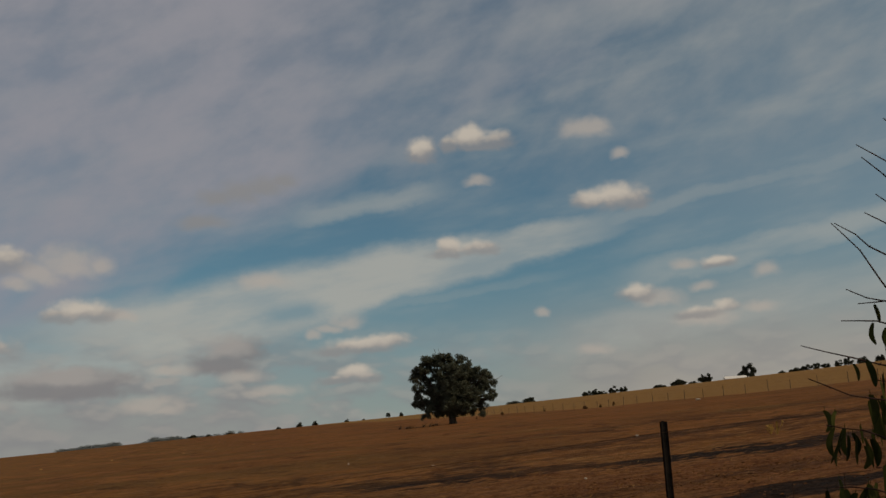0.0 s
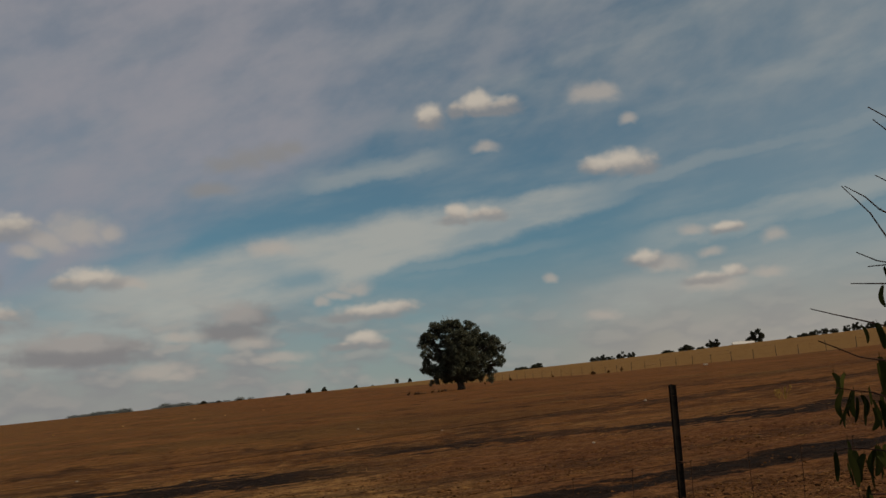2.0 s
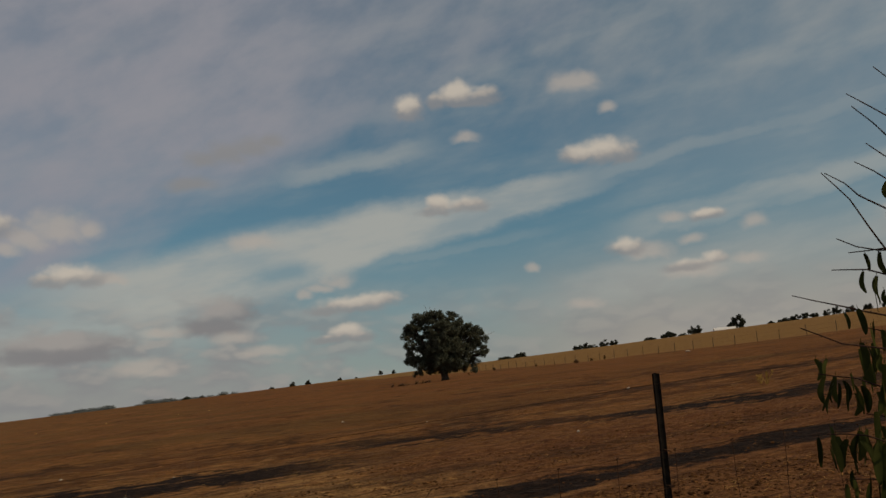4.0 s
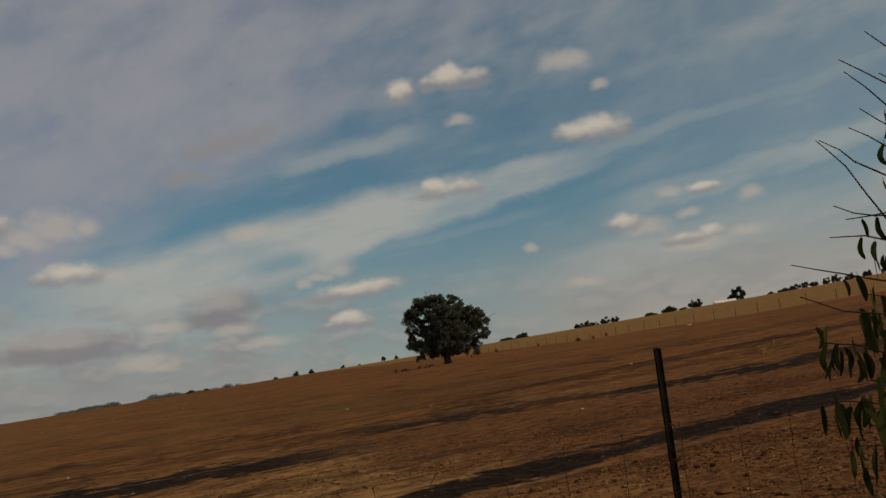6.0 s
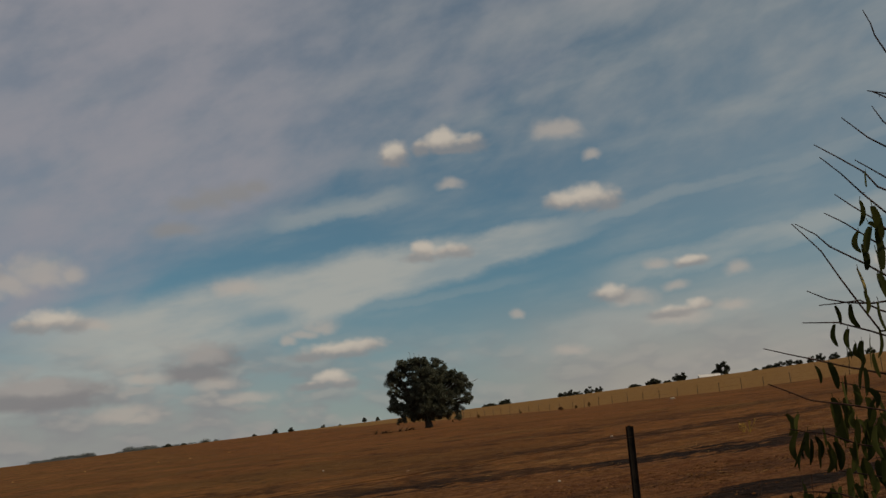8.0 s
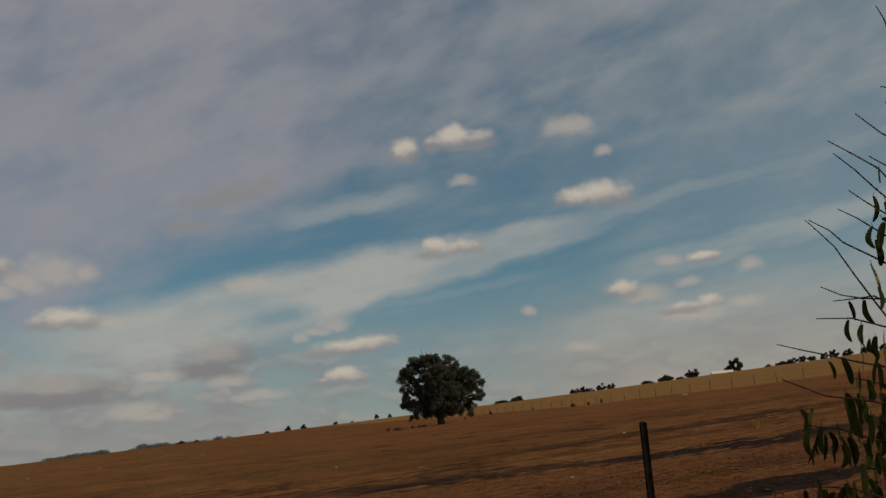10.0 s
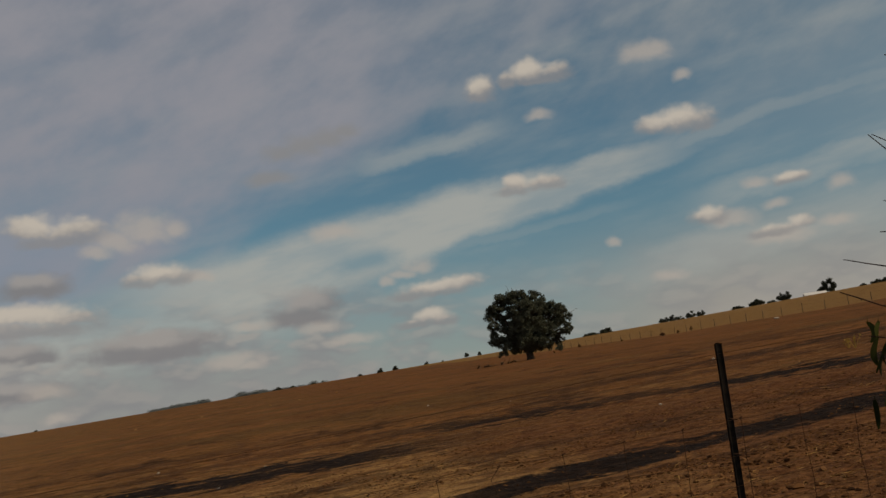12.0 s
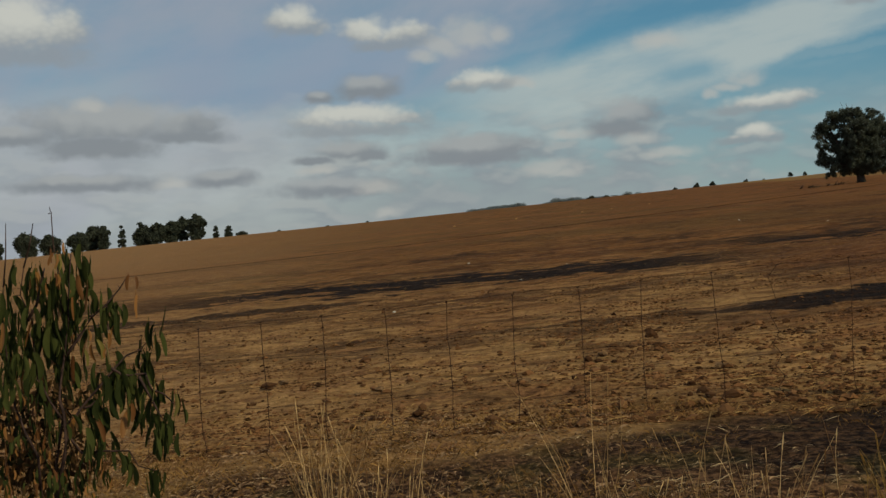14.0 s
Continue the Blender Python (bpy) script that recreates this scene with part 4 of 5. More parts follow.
for a, r, high, wide in ((24.0, 122, 0.8, 0.35), (23.3, 126, 0.5, 0.4), (22.45, 122, 0.6, 0.6), (20.3, 140, 0.5, 0.3), (18.0, 150, 0.7, 0.5), (16.6, 145, 0.5, 0.3)):
    far_tree(a, r, high, wide, "small rusty-brown dead bush by the far fence", LOW, "dead bushes by the far fence", M_RUSSET, "bush", "dead_bush", 18)


def weed(a, r, high, seed):
    """A spindly weed: a few thin stems with sparse yellow leaves."""
    g = np.random.default_rng(seed)
    root = tagged(new("weed"), "spindly yellow weed standing in the stubble", "weed", "weeds in the stubble")
    root.location = on(*polar(a, r))
    tips = []
    for _ in range(5):
        top = Vector((g.normal() * 0.04, g.normal() * 0.04, high * g.uniform(0.5, 1.0)))
        part("stem", Build().tube([(0, 0, -0.02), top * 0.5 + Vector((g.normal() * 0.02, 0, 0)), top], [0.006, 0.005, 0.003], 5), M_WEED, root)
        tips += [tuple(top), tuple(top * 0.75)]
    part("leaves", leaf_cloud("leaves", tips, (0.03, 0.03, 0.03), 3, 0.022, M_WEED, g), None, root)


weed(32.1, 22, 0.27, 3)
weed(31.8, 22.6, 0.16, 4)


def stone(px, py, size, label, mat, group):
    o = bmesh.new()
    bmesh.ops.create_icosphere(o, subdivisions=2, radius=size)
    for v in o.verts:
        p = v.co / size
        v.co *= 1 + 0.65 * noise.noise(p * 1.3 + Vector((px, py, 0))) + 0.25 * noise.noise(p * 3.1 + Vector((py, px, 0)))
        v.co.z *= 0.5
    me = bpy.data.meshes.new("stone")
    o.to_mesh(me)
    o.free()
    me.materials.append(mat)
    ob = new("stone", me)
    ob.location = on(px, py, size * 0.25)
    return tagged(ob, label, "stone", group)


for a, r, size in ((-6.0, 110, 0.2), (2.6, 120, 0.2), (4.6, 130, 0.2), (-2.6, 120, 0.2), (1.0, 118, 0.2)):
    stone(*polar(a, r), size * 0.55, "sandy yellow stone lying in the far stubble", M_SANDY, "sandy stones far up the paddock")
for a, r, size in ((28.4, 92, 0.32), (9.5, 30, 0.05), (14.0, 24, 0.05), (25.0, 28, 0.06), (22.0, 16, 0.04), (-5.0, 21, 0.05), (0.5, 17.5, 0.035), (-9.0, 12, 0.035), (-2.0, 15, 0.035)):
    stone(*polar(a, r), size * 0.6, "pale stone lying in the stubble", M_PALE, "pale stones in the paddock")
for a, r, size in ((-1.2, 6.3, 0.07), (-9.6, 6.6, 0.05), (-10.8, 6.5, 0.035), (9.5, 6.4, 0.05), (3.0, 7.2, 0.05), (14.0, 7.5, 0.06), (-15.0, 7.4, 0.05), (19.0, 7.0, 0.06), (24.0, 7.2, 0.05)):
    stone(*polar(a, r), size * 0.66, "brown stone among the clods of the paddock", M_STONE, "stones near the fence")

# ------------------------------------------------------------------ near fence
FY, FX0, FSLOPE = 4.62, 0.794, 0.0702
WIRES = (0.0, 0.09, 0.187, 0.290, 0.423, 0.59)     # above the lowest wire


def mesh_top(fx):
    return -0.295 + FSLOPE * (fx - FX0)


near_fence = tagged(new("wire_fence"), "rusty hinged-joint wire fence on black steel posts", "fence")


def picket(fx):
    """A steel star picket: three flanges on one spine."""
    p = on(fx, FY)
    root_z, top_z = p.z - 0.25, p.z + 1.09
    b = Build()
    for g in (90, 210, 330):
        c, s = math.cos(radians(g)), math.sin(radians(g))
        n = Vector((-s, c, 0)) * 0.0045
        e = Vector((c, s, 0)) * 0.021
        o = len(b.v)
        for z in (root_z, top_z):
            q = Vector((fx, FY + 0.03, z))
            b.v += [q - n, q + e - n, q + e + n, q + n]
        for f in ((0, 1, 5, 4), (1, 2, 6, 5), (2, 3, 7, 6), (3, 0, 4, 7), (4, 5, 6, 7), (3, 2, 1, 0)):
            b.f.append(tuple(o + i for i in f))
    b.tube([(fx, FY + 0.03, root_z), (fx, FY + 0.03, top_z + 0.004)], [0.009, 0.009], 6)
    ob = part("post", b, M_POST, near_fence, "black steel star picket")
    for h in WIRES[::2] + (0.59,):
        z = mesh_top(fx) - 0.59 + h
        t = Build().tube([(fx - 0.02, FY - 0.01, z + 0.006), (fx, FY - 0.012, z), (fx + 0.02, FY - 0.01, z - 0.006)], [0.003] * 3, 5)
        part("tie", t, M_WIRE, ob)


for fx in (-4.0, 2.25, 8.4):
    picket(fx)
frng = random.Random(5)
xs = [FX0 + 0.30 * k for k in range(-18, 27)]
for i, h in enumerate(WIRES):
    pts, ph = [], frng.uniform(0, 6)
    for k, fx in enumerate(xs):
        for s in (0.0, 0.5):
            sag = 0.012 * math.sin(fx * 1.7 + ph) + frng.uniform(-0.006, 0.006)
            pts.append((fx + s * 0.3, FY + 0.01 * math.sin(fx * 2.3), mesh_top(fx + s * 0.3) - 0.59 + h + sag * (0.6 if i == 5 else 1)))
    part("line_wire", Build().tube(pts, [0.0010] * len(pts), 4), M_WIRE, near_fence)
pts = [(fx, FY, mesh_top(fx) + 0.315 - 0.03 * math.sin(math.pi * ((fx - 2.226) % 6.2) / 6.2)) for fx in np.arange(-4.6, 8.7, 0.2)]
part("top_wire", Build().tube(pts, [0.0008] * len(pts), 4), M_WIRE, near_fence)
for k, fx in enumerate(xs):
    b = Build()
    bent = 0.035 if k == 19 else 0.0
    pts, dx = [], frng.uniform(-0.008, 0.008)
    for h in reversed(WIRES):
        pts.append((fx + dx, FY + 0.01 * math.sin(fx * 2.3) - 0.002, mesh_top(fx) - 0.59 + h))
        dx += frng.uniform(-0.008, 0.013)
        if h > 0:
            j = pts[-1]
            pts.append((j[0] + (dx + fx - j[0]) * 0.5 + frng.uniform(-0.003, 0.003) - bent, j[1], j[2] - 0.05))
    b.tube(pts, [0.0018] * len(pts), 4)
    for p in pts[::2]:
        b.tube([(p[0] - 0.007, p[1] - 0.002, p[2] - 0.003), (p[0] + 0.007, p[1] - 0.002, p[2] + 0.003)], [0.0026, 0.0026], 4)
    part("dropper_wire", b, M_WIRE, near_fence)


# ------------------------------------------------------------------ shrubs with hanging leaves
def leaf_mesh(name, length, width, curl, fold, mat):
    """A narrow hanging leaf, folded along its midrib and curled."""
    b = Build()
    n = 8
    for i in range(n + 1):
        t = i / n
        wd = width * (math.sin(math.pi * min(1, t * 0.94 + 0.05)) ** 0.38) * (1 - 0.12 * t) + 0.0006
        cx = curl * length * (math.sin(math.pi * t) * 1.1 + 0.3 * t * t)
        z = -length * t * (1 - 0.12 * abs(curl) * t)
        b.v += [Vector((cx - wd, fold * wd, z)), Vector((cx, 0, z)), Vector((cx + wd, fold * wd, z))]
    for i in range(n):
        o = 3 * i
        b.f += [(o, o + 1, o + 4, o + 3), (o + 1, o + 2, o + 5, o + 4)]
    b.tube([(0, 0, 0.018), (0, 0, -0.004)], [0.0012, 0.0012], 4)
    return b.mesh(name, mat, True)


GREEN = [leaf_mesh("leaf", 0.108, 0.0155, 0.10, 0.4, M_LEAF), leaf_mesh("leaf", 0.115, 0.0150, -0.16, 0.3, M_LEAF),
         leaf_mesh("leaf", 0.092, 0.0150, 0.22, 0.6, M_LEAF), leaf_mesh("leaf", 0.122, 0.0160, 0.05, 0.25, M_LEAF)]
TURNING = [leaf_mesh("leaf", 0.125, 0.013, 0.12, 0.3, M_YELLOW), leaf_mesh("leaf", 0.11, 0.012, -0.14, 0.4, M_YELLOW)]
BROAD = [leaf_mesh("leaf", 0.100, 0.0125, 0.08, 0.45, M_LEAF_LIT), leaf_mesh("leaf", 0.112, 0.0130, -0.10, 0.4, M_LEAF_LIT), leaf_mesh("leaf", 0.088, 0.0115, 0.14, 0.6, M_LEAF_LIT)]
ORANGE = [leaf_mesh("leaf", 0.085, 0.010, 0.12, 0.5, M_ORANGE), leaf_mesh("leaf", 0.095, 0.011, -0.07, 0.4, M_ORANGE)]


class Shrub:
    def __init__(self, label, base, seed):
        self.root = tagged(new("shrub"), label, "shrub")
        self.root.location = base
        self.base, self.rng = Vector(base), random.Random(seed)

    def branch(self, pts, r0, r1, name="branch", label=""):
        """A slightly crooked tapered branch through points of the world."""
        out = []
        pts = [Vector(p) - self.base for p in pts]
        for a, b in zip(pts, pts[1:]):
            n = max(2, int((b - a).length / 0.09))
            for i in range(n):
                j = Vector([self.rng.gauss(0, 0.0045) for _ in range(3)]) if (i or out) else Vector()
                out.append(a.lerp(b, i / n) + j)
        out.append(pts[-1])
        m = len(out) - 1
        b = Build().tube(out, [r0 + (r1 - r0) * i / m for i in range(m + 1)], 6)
        for i in range(1, m):                          # buds
            if self.rng.random() < 0.5:
                g = Vector([self.rng.gauss(0, 1) for _ in range(3)]).normalized()
                rr = r0 + (r1 - r0) * i / m
                b.tube([out[i], out[i] + g * (rr + 0.007)], [rr * 0.9, 0.0008], 4)
        part(name, b, M_TWIG, self.root, label, True)
        return [p + self.base for p in out]

    def leaf(self, at, mesh, scale=1.0, tilt=14):
        ob = new("leaf", mesh)
        ob.parent = self.root
        ob.location = Vector(at) - self.base
        ob.rotation_euler = (radians(self.rng.gauss(0, tilt)), radians(self.rng.gauss(0, tilt)), self.rng.uniform(0, 6.28))
        ob.scale = (scale,) * 3

    def leaves(self, path, count, start=0.0, scale=1.0, turn=0.08, orange=0.0, green=None):
        for _ in range(count):
            k = self.rng.uniform(start, 1) * (len(path) - 1)
            i = min(int(k), len(path) - 2)
            at = path[i].lerp(path[i + 1], k - i)
            q = self.rng.random()
            kind = ORANGE if q < orange else TURNING if q < orange + turn else (green or GREEN)
            self.leaf(at + Vector([self.rng.gauss(0, 0.012) for _ in range(3)]), self.rng.choice(kind), scale * self.rng.uniform(0.7, 1.15))


def spot(a, e, r):
    """A point r metres off, at that bearing and height in degrees, from the middle of the camera's path."""
    a, e = radians(a), radians(e)
    return Vector((math.sin(a) * math.cos(e), math.cos(a) * math.cos(e), math.sin(e))) * r


right = Shrub("tall leggy shrub with bare twigs and drooping dark leaves", on(*polar(45.5, 4.1)), 3)
stem = right.branch([right.base + Vector((0, 0, -0.05)), spot(44.6, -6, 4.1), spot(43.6, 2, 4.1), spot(43.0, 9, 4.1), spot(42.6, 16, 4.1), spot(43.0, 24, 4.15)], 0.022, 0.005, "stem")
def twig(points, leaves=0):
    """A side branch of the tall shrub, from the nearest part of its stem."""
    foot = min(stem, key=lambda q: (q - points[0]).length) - Vector((0, 0, 0.04))
    path = right.branch([foot, *points], 0.0055, 0.0016)
    right.leaves(path, leaves, 0.0, 0.95, 0.05)


twig((spot(38.70, 5.79, 4.13), spot(36.62, 10.04, 4.14), spot(35.29, 11.66, 4.14)))
twig((spot(39.89, 7.91, 4.18), spot(37.07, 10.24, 4.19), spot(35.46, 11.62, 4.19)))
twig((spot(40.89, 14.21, 3.99), spot(38.47, 16.61, 3.99)))
twig((spot(40.52, 12.38, 3.69), spot(39.04, 13.81, 3.69), spot(36.92, 15.57, 3.69)))
twig((spot(40.32, 11.16, 3.69), spot(38.75, 12.87, 3.69), spot(37.09, 14.91, 3.69)))
twig((spot(40.18, 10.18, 3.79), spot(39.09, 11.52, 3.79), spot(37.56, 12.92, 3.79)))
twig((spot(40.07, 9.34, 3.89), spot(38.71, 10.72, 3.89), spot(36.92, 12.04, 3.89)))
twig((spot(41.39, 17.14, 3.99), spot(39.88, 17.69, 3.99)))
twig((spot(41.08, 15.28, 3.99), spot(39.99, 16.91, 3.99)))
twig((spot(40.65, 12.88, 3.89), spot(38.78, 14.44, 3.89)))
twig((spot(39.69, 7.17, 3.78), spot(37.49, 7.38, 3.79), spot(35.54, 8.26, 3.79)))
twig((spot(39.58, 6.49, 3.78), spot(37.89, 7.38, 3.79), spot(36.02, 7.47, 3.79)))
twig((spot(39.40, 5.39, 3.78), spot(36.94, 6.47, 3.78), spot(35.10, 6.68, 3.79)))
twig((spot(39.15, 3.56, 3.98), spot(35.35, 4.70, 3.98), spot(33.04, 5.53, 3.99)))
twig((spot(38.66, 2.13, 2.98), spot(34.88, 3.15, 2.98), spot(32.93, 4.10, 2.98)))
twig((spot(41.76, 17.68, 3.98), spot(40.78, 20.24, 3.98), spot(40.29, 21.60, 3.98)))
twig((spot(41.61, 16.74, 3.98), spot(40.88, 17.16, 3.98), spot(40.06, 17.63, 3.98)))
twig((spot(38.53, 0.11, 3.68), spot(35.53, 0.99, 3.68), spot(33.71, 1.48, 3.68)), 8)
twig((spot(39.19, 2.49, 3.78), spot(37.99, 3.06, 3.78), spot(36.48, 3.54, 3.78)), 4)
twig((spot(38.03, -2.81, 3.57), spot(35.61, -1.78, 3.58), spot(33.77, -1.60, 3.58)), 9)
twig((spot(38.31, -1.24, 3.67), spot(35.80, -0.72, 3.68)), 7)
twig((spot(37.98, -4.67, 3.57), spot(36.30, -4.02, 3.57), spot(34.75, -3.90, 3.57)), 8)
twig((spot(38.97, 1.13, 3.78), spot(37.15, 1.06, 3.78)), 7)
right.leaf(spot(39.18, 13.83, 3.69), GREEN[2], 0.62, 9)
right.leaf(spot(38.69, 12.45, 3.74), GREEN[1], 0.75, 9)
right.leaf(spot(38.42, 10.94, 3.74), GREEN[2], 0.8, 9)
right.leaf(spot(39.22, 12.07, 3.74), GREEN[3], 1, 9)
right.leaf(spot(39.30, 10.92, 3.74), GREEN[3], 1.1, 9)
right.leaf(spot(38.11, 9.08, 3.79), TURNING[0], 0.85, 9)
right.leaf(spot(36.81, 7.35, 3.79), GREEN[0], 0.6, 9)
right.leaf(spot(36.59, 6.43, 3.79), GREEN[1], 0.65, 9)
right.leaf(spot(37.48, 7.33, 3.79), GREEN[1], 0.75, 9)
right.leaf(spot(37.21, 6.14, 3.78), GREEN[0], 0.6, 9)
right.leaf(spot(37.03, 5.31, 3.78), GREEN[2], 0.5, 9)
right.leaf(spot(37.77, 5.49, 3.78), GREEN[0], 0.7, 9)
right.leaf(spot(38.18, 5.57, 3.78), GREEN[3], 0.8, 9)
right.leaf(spot(37.49, 5.39, 3.78), GREEN[2], 0.6, 9)
right.leaf(spot(39.03, 8.70, 3.79), GREEN[3], 1.1, 9)
right.leaf(spot(38.83, 7.31, 3.78), GREEN[1], 1, 9)
right.leaf(spot(35.41, 4.45, 3.78), GREEN[0], 0.55, 9)
right.leaf(spot(36.11, 4.58, 3.78), GREEN[3], 0.75, 9)
right.leaf(spot(39.08, 9.82, 3.79), GREEN[0], 1.1, 9)
right.leaf(spot(34.45, 0.97, 3.68), GREEN[2], 0.75, 9)
right.leaf(spot(34.94, 1.00, 3.68), GREEN[1], 0.7, 9)
right.leaf(spot(35.44, 0.72, 3.68), GREEN[3], 0.8, 9)
right.leaf(spot(35.97, 2.58, 3.68), GREEN[3], 1, 9)
right.leaf(spot(36.23, 2.04, 3.68), GREEN[0], 0.9, 9)
right.leaf(spot(37.05, 3.07, 3.68), GREEN[2], 0.55, 9)
right.leaf(spot(36.49, 0.33, 3.68), GREEN[1], 0.7, 9)
right.leaf(spot(33.99, -1.90, 3.58), GREEN[3], 0.85, 9)
right.leaf(spot(34.69, -1.91, 3.58), GREEN[0], 0.85, 9)
right.leaf(spot(35.36, -2.03, 3.58), GREEN[1], 0.95, 9)
right.leaf(spot(36.96, 1.67, 3.68), GREEN[3], 0.9, 9)
right.leaf(spot(37.60, 2.72, 3.68), GREEN[0], 0.9, 9)
right.leaf(spot(36.21, -2.11, 3.57), GREEN[3], 1.1, 9)
right.leaf(spot(35.53, -3.96, 3.57), GREEN[3], 1, 9)
right.leaf(spot(36.12, -4.00, 3.57), GREEN[0], 1, 9)
for k in range(70):
    s = stem[3 + int(right.rng.random() * len(stem) * 0.55)]
    right.leaf(s + Vector((right.rng.gauss(0, 0.13), right.rng.gauss(0, 0.13), right.rng.gauss(0, 0.05))), right.rng.choice(GREEN + TURNING[:1]), right.rng.uniform(0.8, 1.2))
def bunch(shrub, at, many, kinds, across, deep, low, high, odd=None, share=0.0):
    """Leaves that hang together; a share of them of another colour."""
    for _ in range(many):
        q = shrub.rng.random()
        shrub.leaf(at + Vector((shrub.rng.gauss(0, across), shrub.rng.gauss(0, deep), shrub.rng.gauss(0, across * 1.2))),
                   shrub.rng.choice(odd if q < share else kinds), shrub.rng.uniform(low, high), 8)


bunch(right, spot(36.25, 2.18, 3.68), 6, GREEN, 0.035, 0.06, 0.55, 0.9)
bunch(right, spot(37.18, 3.05, 3.68), 8, GREEN, 0.035, 0.06, 0.55, 0.9)
bunch(right, spot(38.02, 4.21, 3.68), 6, GREEN, 0.035, 0.06, 0.55, 0.9)
bunch(right, spot(37.44, 1.34, 3.68), 9, GREEN, 0.035, 0.06, 0.55, 0.9)
bunch(right, spot(34.68, 1.23, 3.68), 3, GREEN, 0.035, 0.06, 0.55, 0.9)
bunch(right, spot(35.39, 0.95, 3.68), 4, GREEN, 0.035, 0.06, 0.55, 0.9)
bunch(right, spot(34.03, -1.80, 3.68), 3, GREEN, 0.035, 0.06, 0.55, 0.9)
bunch(right, spot(34.69, -1.86, 3.68), 3, GREEN, 0.035, 0.06, 0.55, 0.9)
bunch(right, spot(35.32, -2.06, 3.68), 4, GREEN, 0.035, 0.06, 0.55, 0.9)
bunch(right, spot(36.40, -1.88, 3.68), 9, GREEN, 0.035, 0.06, 0.55, 0.9)
bunch(right, spot(37.34, -0.87, 3.68), 9, GREEN, 0.035, 0.06, 0.55, 0.9)
bunch(right, spot(36.66, -3.54, 3.67), 9, GREEN, 0.035, 0.06, 0.55, 0.9)
bunch(right, spot(38.22, 5.45, 3.68), 4, GREEN, 0.035, 0.06, 0.55, 0.9)
bunch(right, spot(39.24, 10.66, 3.69), 4, GREEN, 0.035, 0.06, 0.55, 0.9)
bunch(right, spot(38.93, 8.73, 3.69), 4, GREEN, 0.035, 0.06, 0.55, 0.9)
bunch(right, spot(36.58, 0.04, 3.68), 5, GREEN, 0.035, 0.06, 0.55, 0.9)
bunch(right, spot(35.57, -3.86, 3.67), 6, GREEN, 0.035, 0.06, 0.55, 0.9)

for _ in range(34):
    bunch(right, spot(right.rng.uniform(36.8, 40.5), right.rng.uniform(-9.5, 0.5), 3.75 + right.rng.uniform(-0.15, 0.2)), 4, GREEN, 0.045, 0.06, 0.7, 1.05)

left = Shrub("leafy shrub with drooping green and orange leaves", on(*polar(-28.0, 3.0)), 8)
FOOT = left.base + Vector((0, 0, -0.03))
# stems and side branches
left.branch([FOOT, spot(-26.08, -13.15, 2.62), spot(-26.07, -10.72, 2.62), spot(-26.07, -9.18, 2.62), spot(-25.68, -5.48, 2.61), spot(-25.21, -1.73, 2.60)], 0.008, 0.0014)
left.branch([FOOT, spot(-26.09, -11.02, 2.62), spot(-27.23, -8.77, 2.61), spot(-27.65, -5.34, 2.61), spot(-27.73, -2.39, 2.60)], 0.006, 0.0014)
left.branch([FOOT, spot(-27.27, -12.72, 2.62), spot(-28.44, -9.87, 2.62), spot(-28.87, -6.79, 2.61), spot(-28.82, -3.41, 2.60)], 0.006, 0.0014)
left.branch([spot(-26.10, -11.33, 2.62), spot(-24.94, -10.44, 2.62), spot(-23.34, -8.32, 2.62), spot(-21.60, -7.34, 2.62), spot(-20.78, -6.20, 2.62)], 0.0042, 0.0014)
left.branch([spot(-26.08, -11.94, 2.62), spot(-25.05, -12.88, 2.62), spot(-22.79, -13.11, 2.63), spot(-21.15, -14.26, 2.63)], 0.0042, 0.0014)
left.branch([spot(-25.77, -7.50, 2.61), spot(-24.25, -5.26, 2.61), spot(-23.00, -4.31, 2.61), spot(-22.34, -3.31, 2.61)], 0.0042, 0.0014)
left.branch([spot(-23.34, -8.32, 2.62), spot(-21.83, -8.91, 2.62), spot(-20.48, -9.96, 2.62), spot(-19.97, -10.63, 2.62)], 0.0042, 0.0014)
left.branch([spot(-24.94, -10.44, 2.62), spot(-24.18, -10.12, 2.62), spot(-24.24, -11.51, 2.62)], 0.0042, 0.0014)
left.branch([spot(-21.83, -8.91, 2.62), spot(-20.98, -10.55, 2.62), spot(-20.55, -11.53, 2.63)], 0.0042, 0.0014)
left.branch([spot(-27.65, -5.34, 2.61), spot(-26.84, -3.53, 2.60), spot(-26.64, -2.44, 2.60)], 0.0042, 0.0014)
left.branch([spot(-25.68, -5.48, 2.61), spot(-25.92, -2.80, 2.60), spot(-26.18, 0.35, 2.60), spot(-26.24, 0.95, 2.60)], 0.0022, 0.0010)
left.branch([spot(-27.73, -2.39, 2.60), spot(-27.13, 0.08, 2.60)], 0.0022, 0.0010)
left.branch([spot(-28.82, -3.41, 2.60), spot(-28.54, 0.13, 2.60)], 0.0022, 0.0010)
# green leaves in drooping bunches, then the turned ones
bunch(left, spot(-25.15, -1.54, 2.67), 7, BROAD, 0.014, 0.03, 0.45, 0.8, ORANGE, 0.05)
bunch(left, spot(-25.16, -2.24, 2.67), 8, BROAD, 0.014, 0.03, 0.45, 0.8, ORANGE, 0.05)
bunch(left, spot(-25.25, -3.02, 2.56), 7, BROAD, 0.014, 0.03, 0.45, 0.8, ORANGE, 0.05)
bunch(left, spot(-25.06, -3.82, 2.57), 6, BROAD, 0.014, 0.03, 0.45, 0.8, ORANGE, 0.05)
bunch(left, spot(-25.56, -4.12, 2.66), 6, BROAD, 0.014, 0.03, 0.45, 0.8, ORANGE, 0.05)
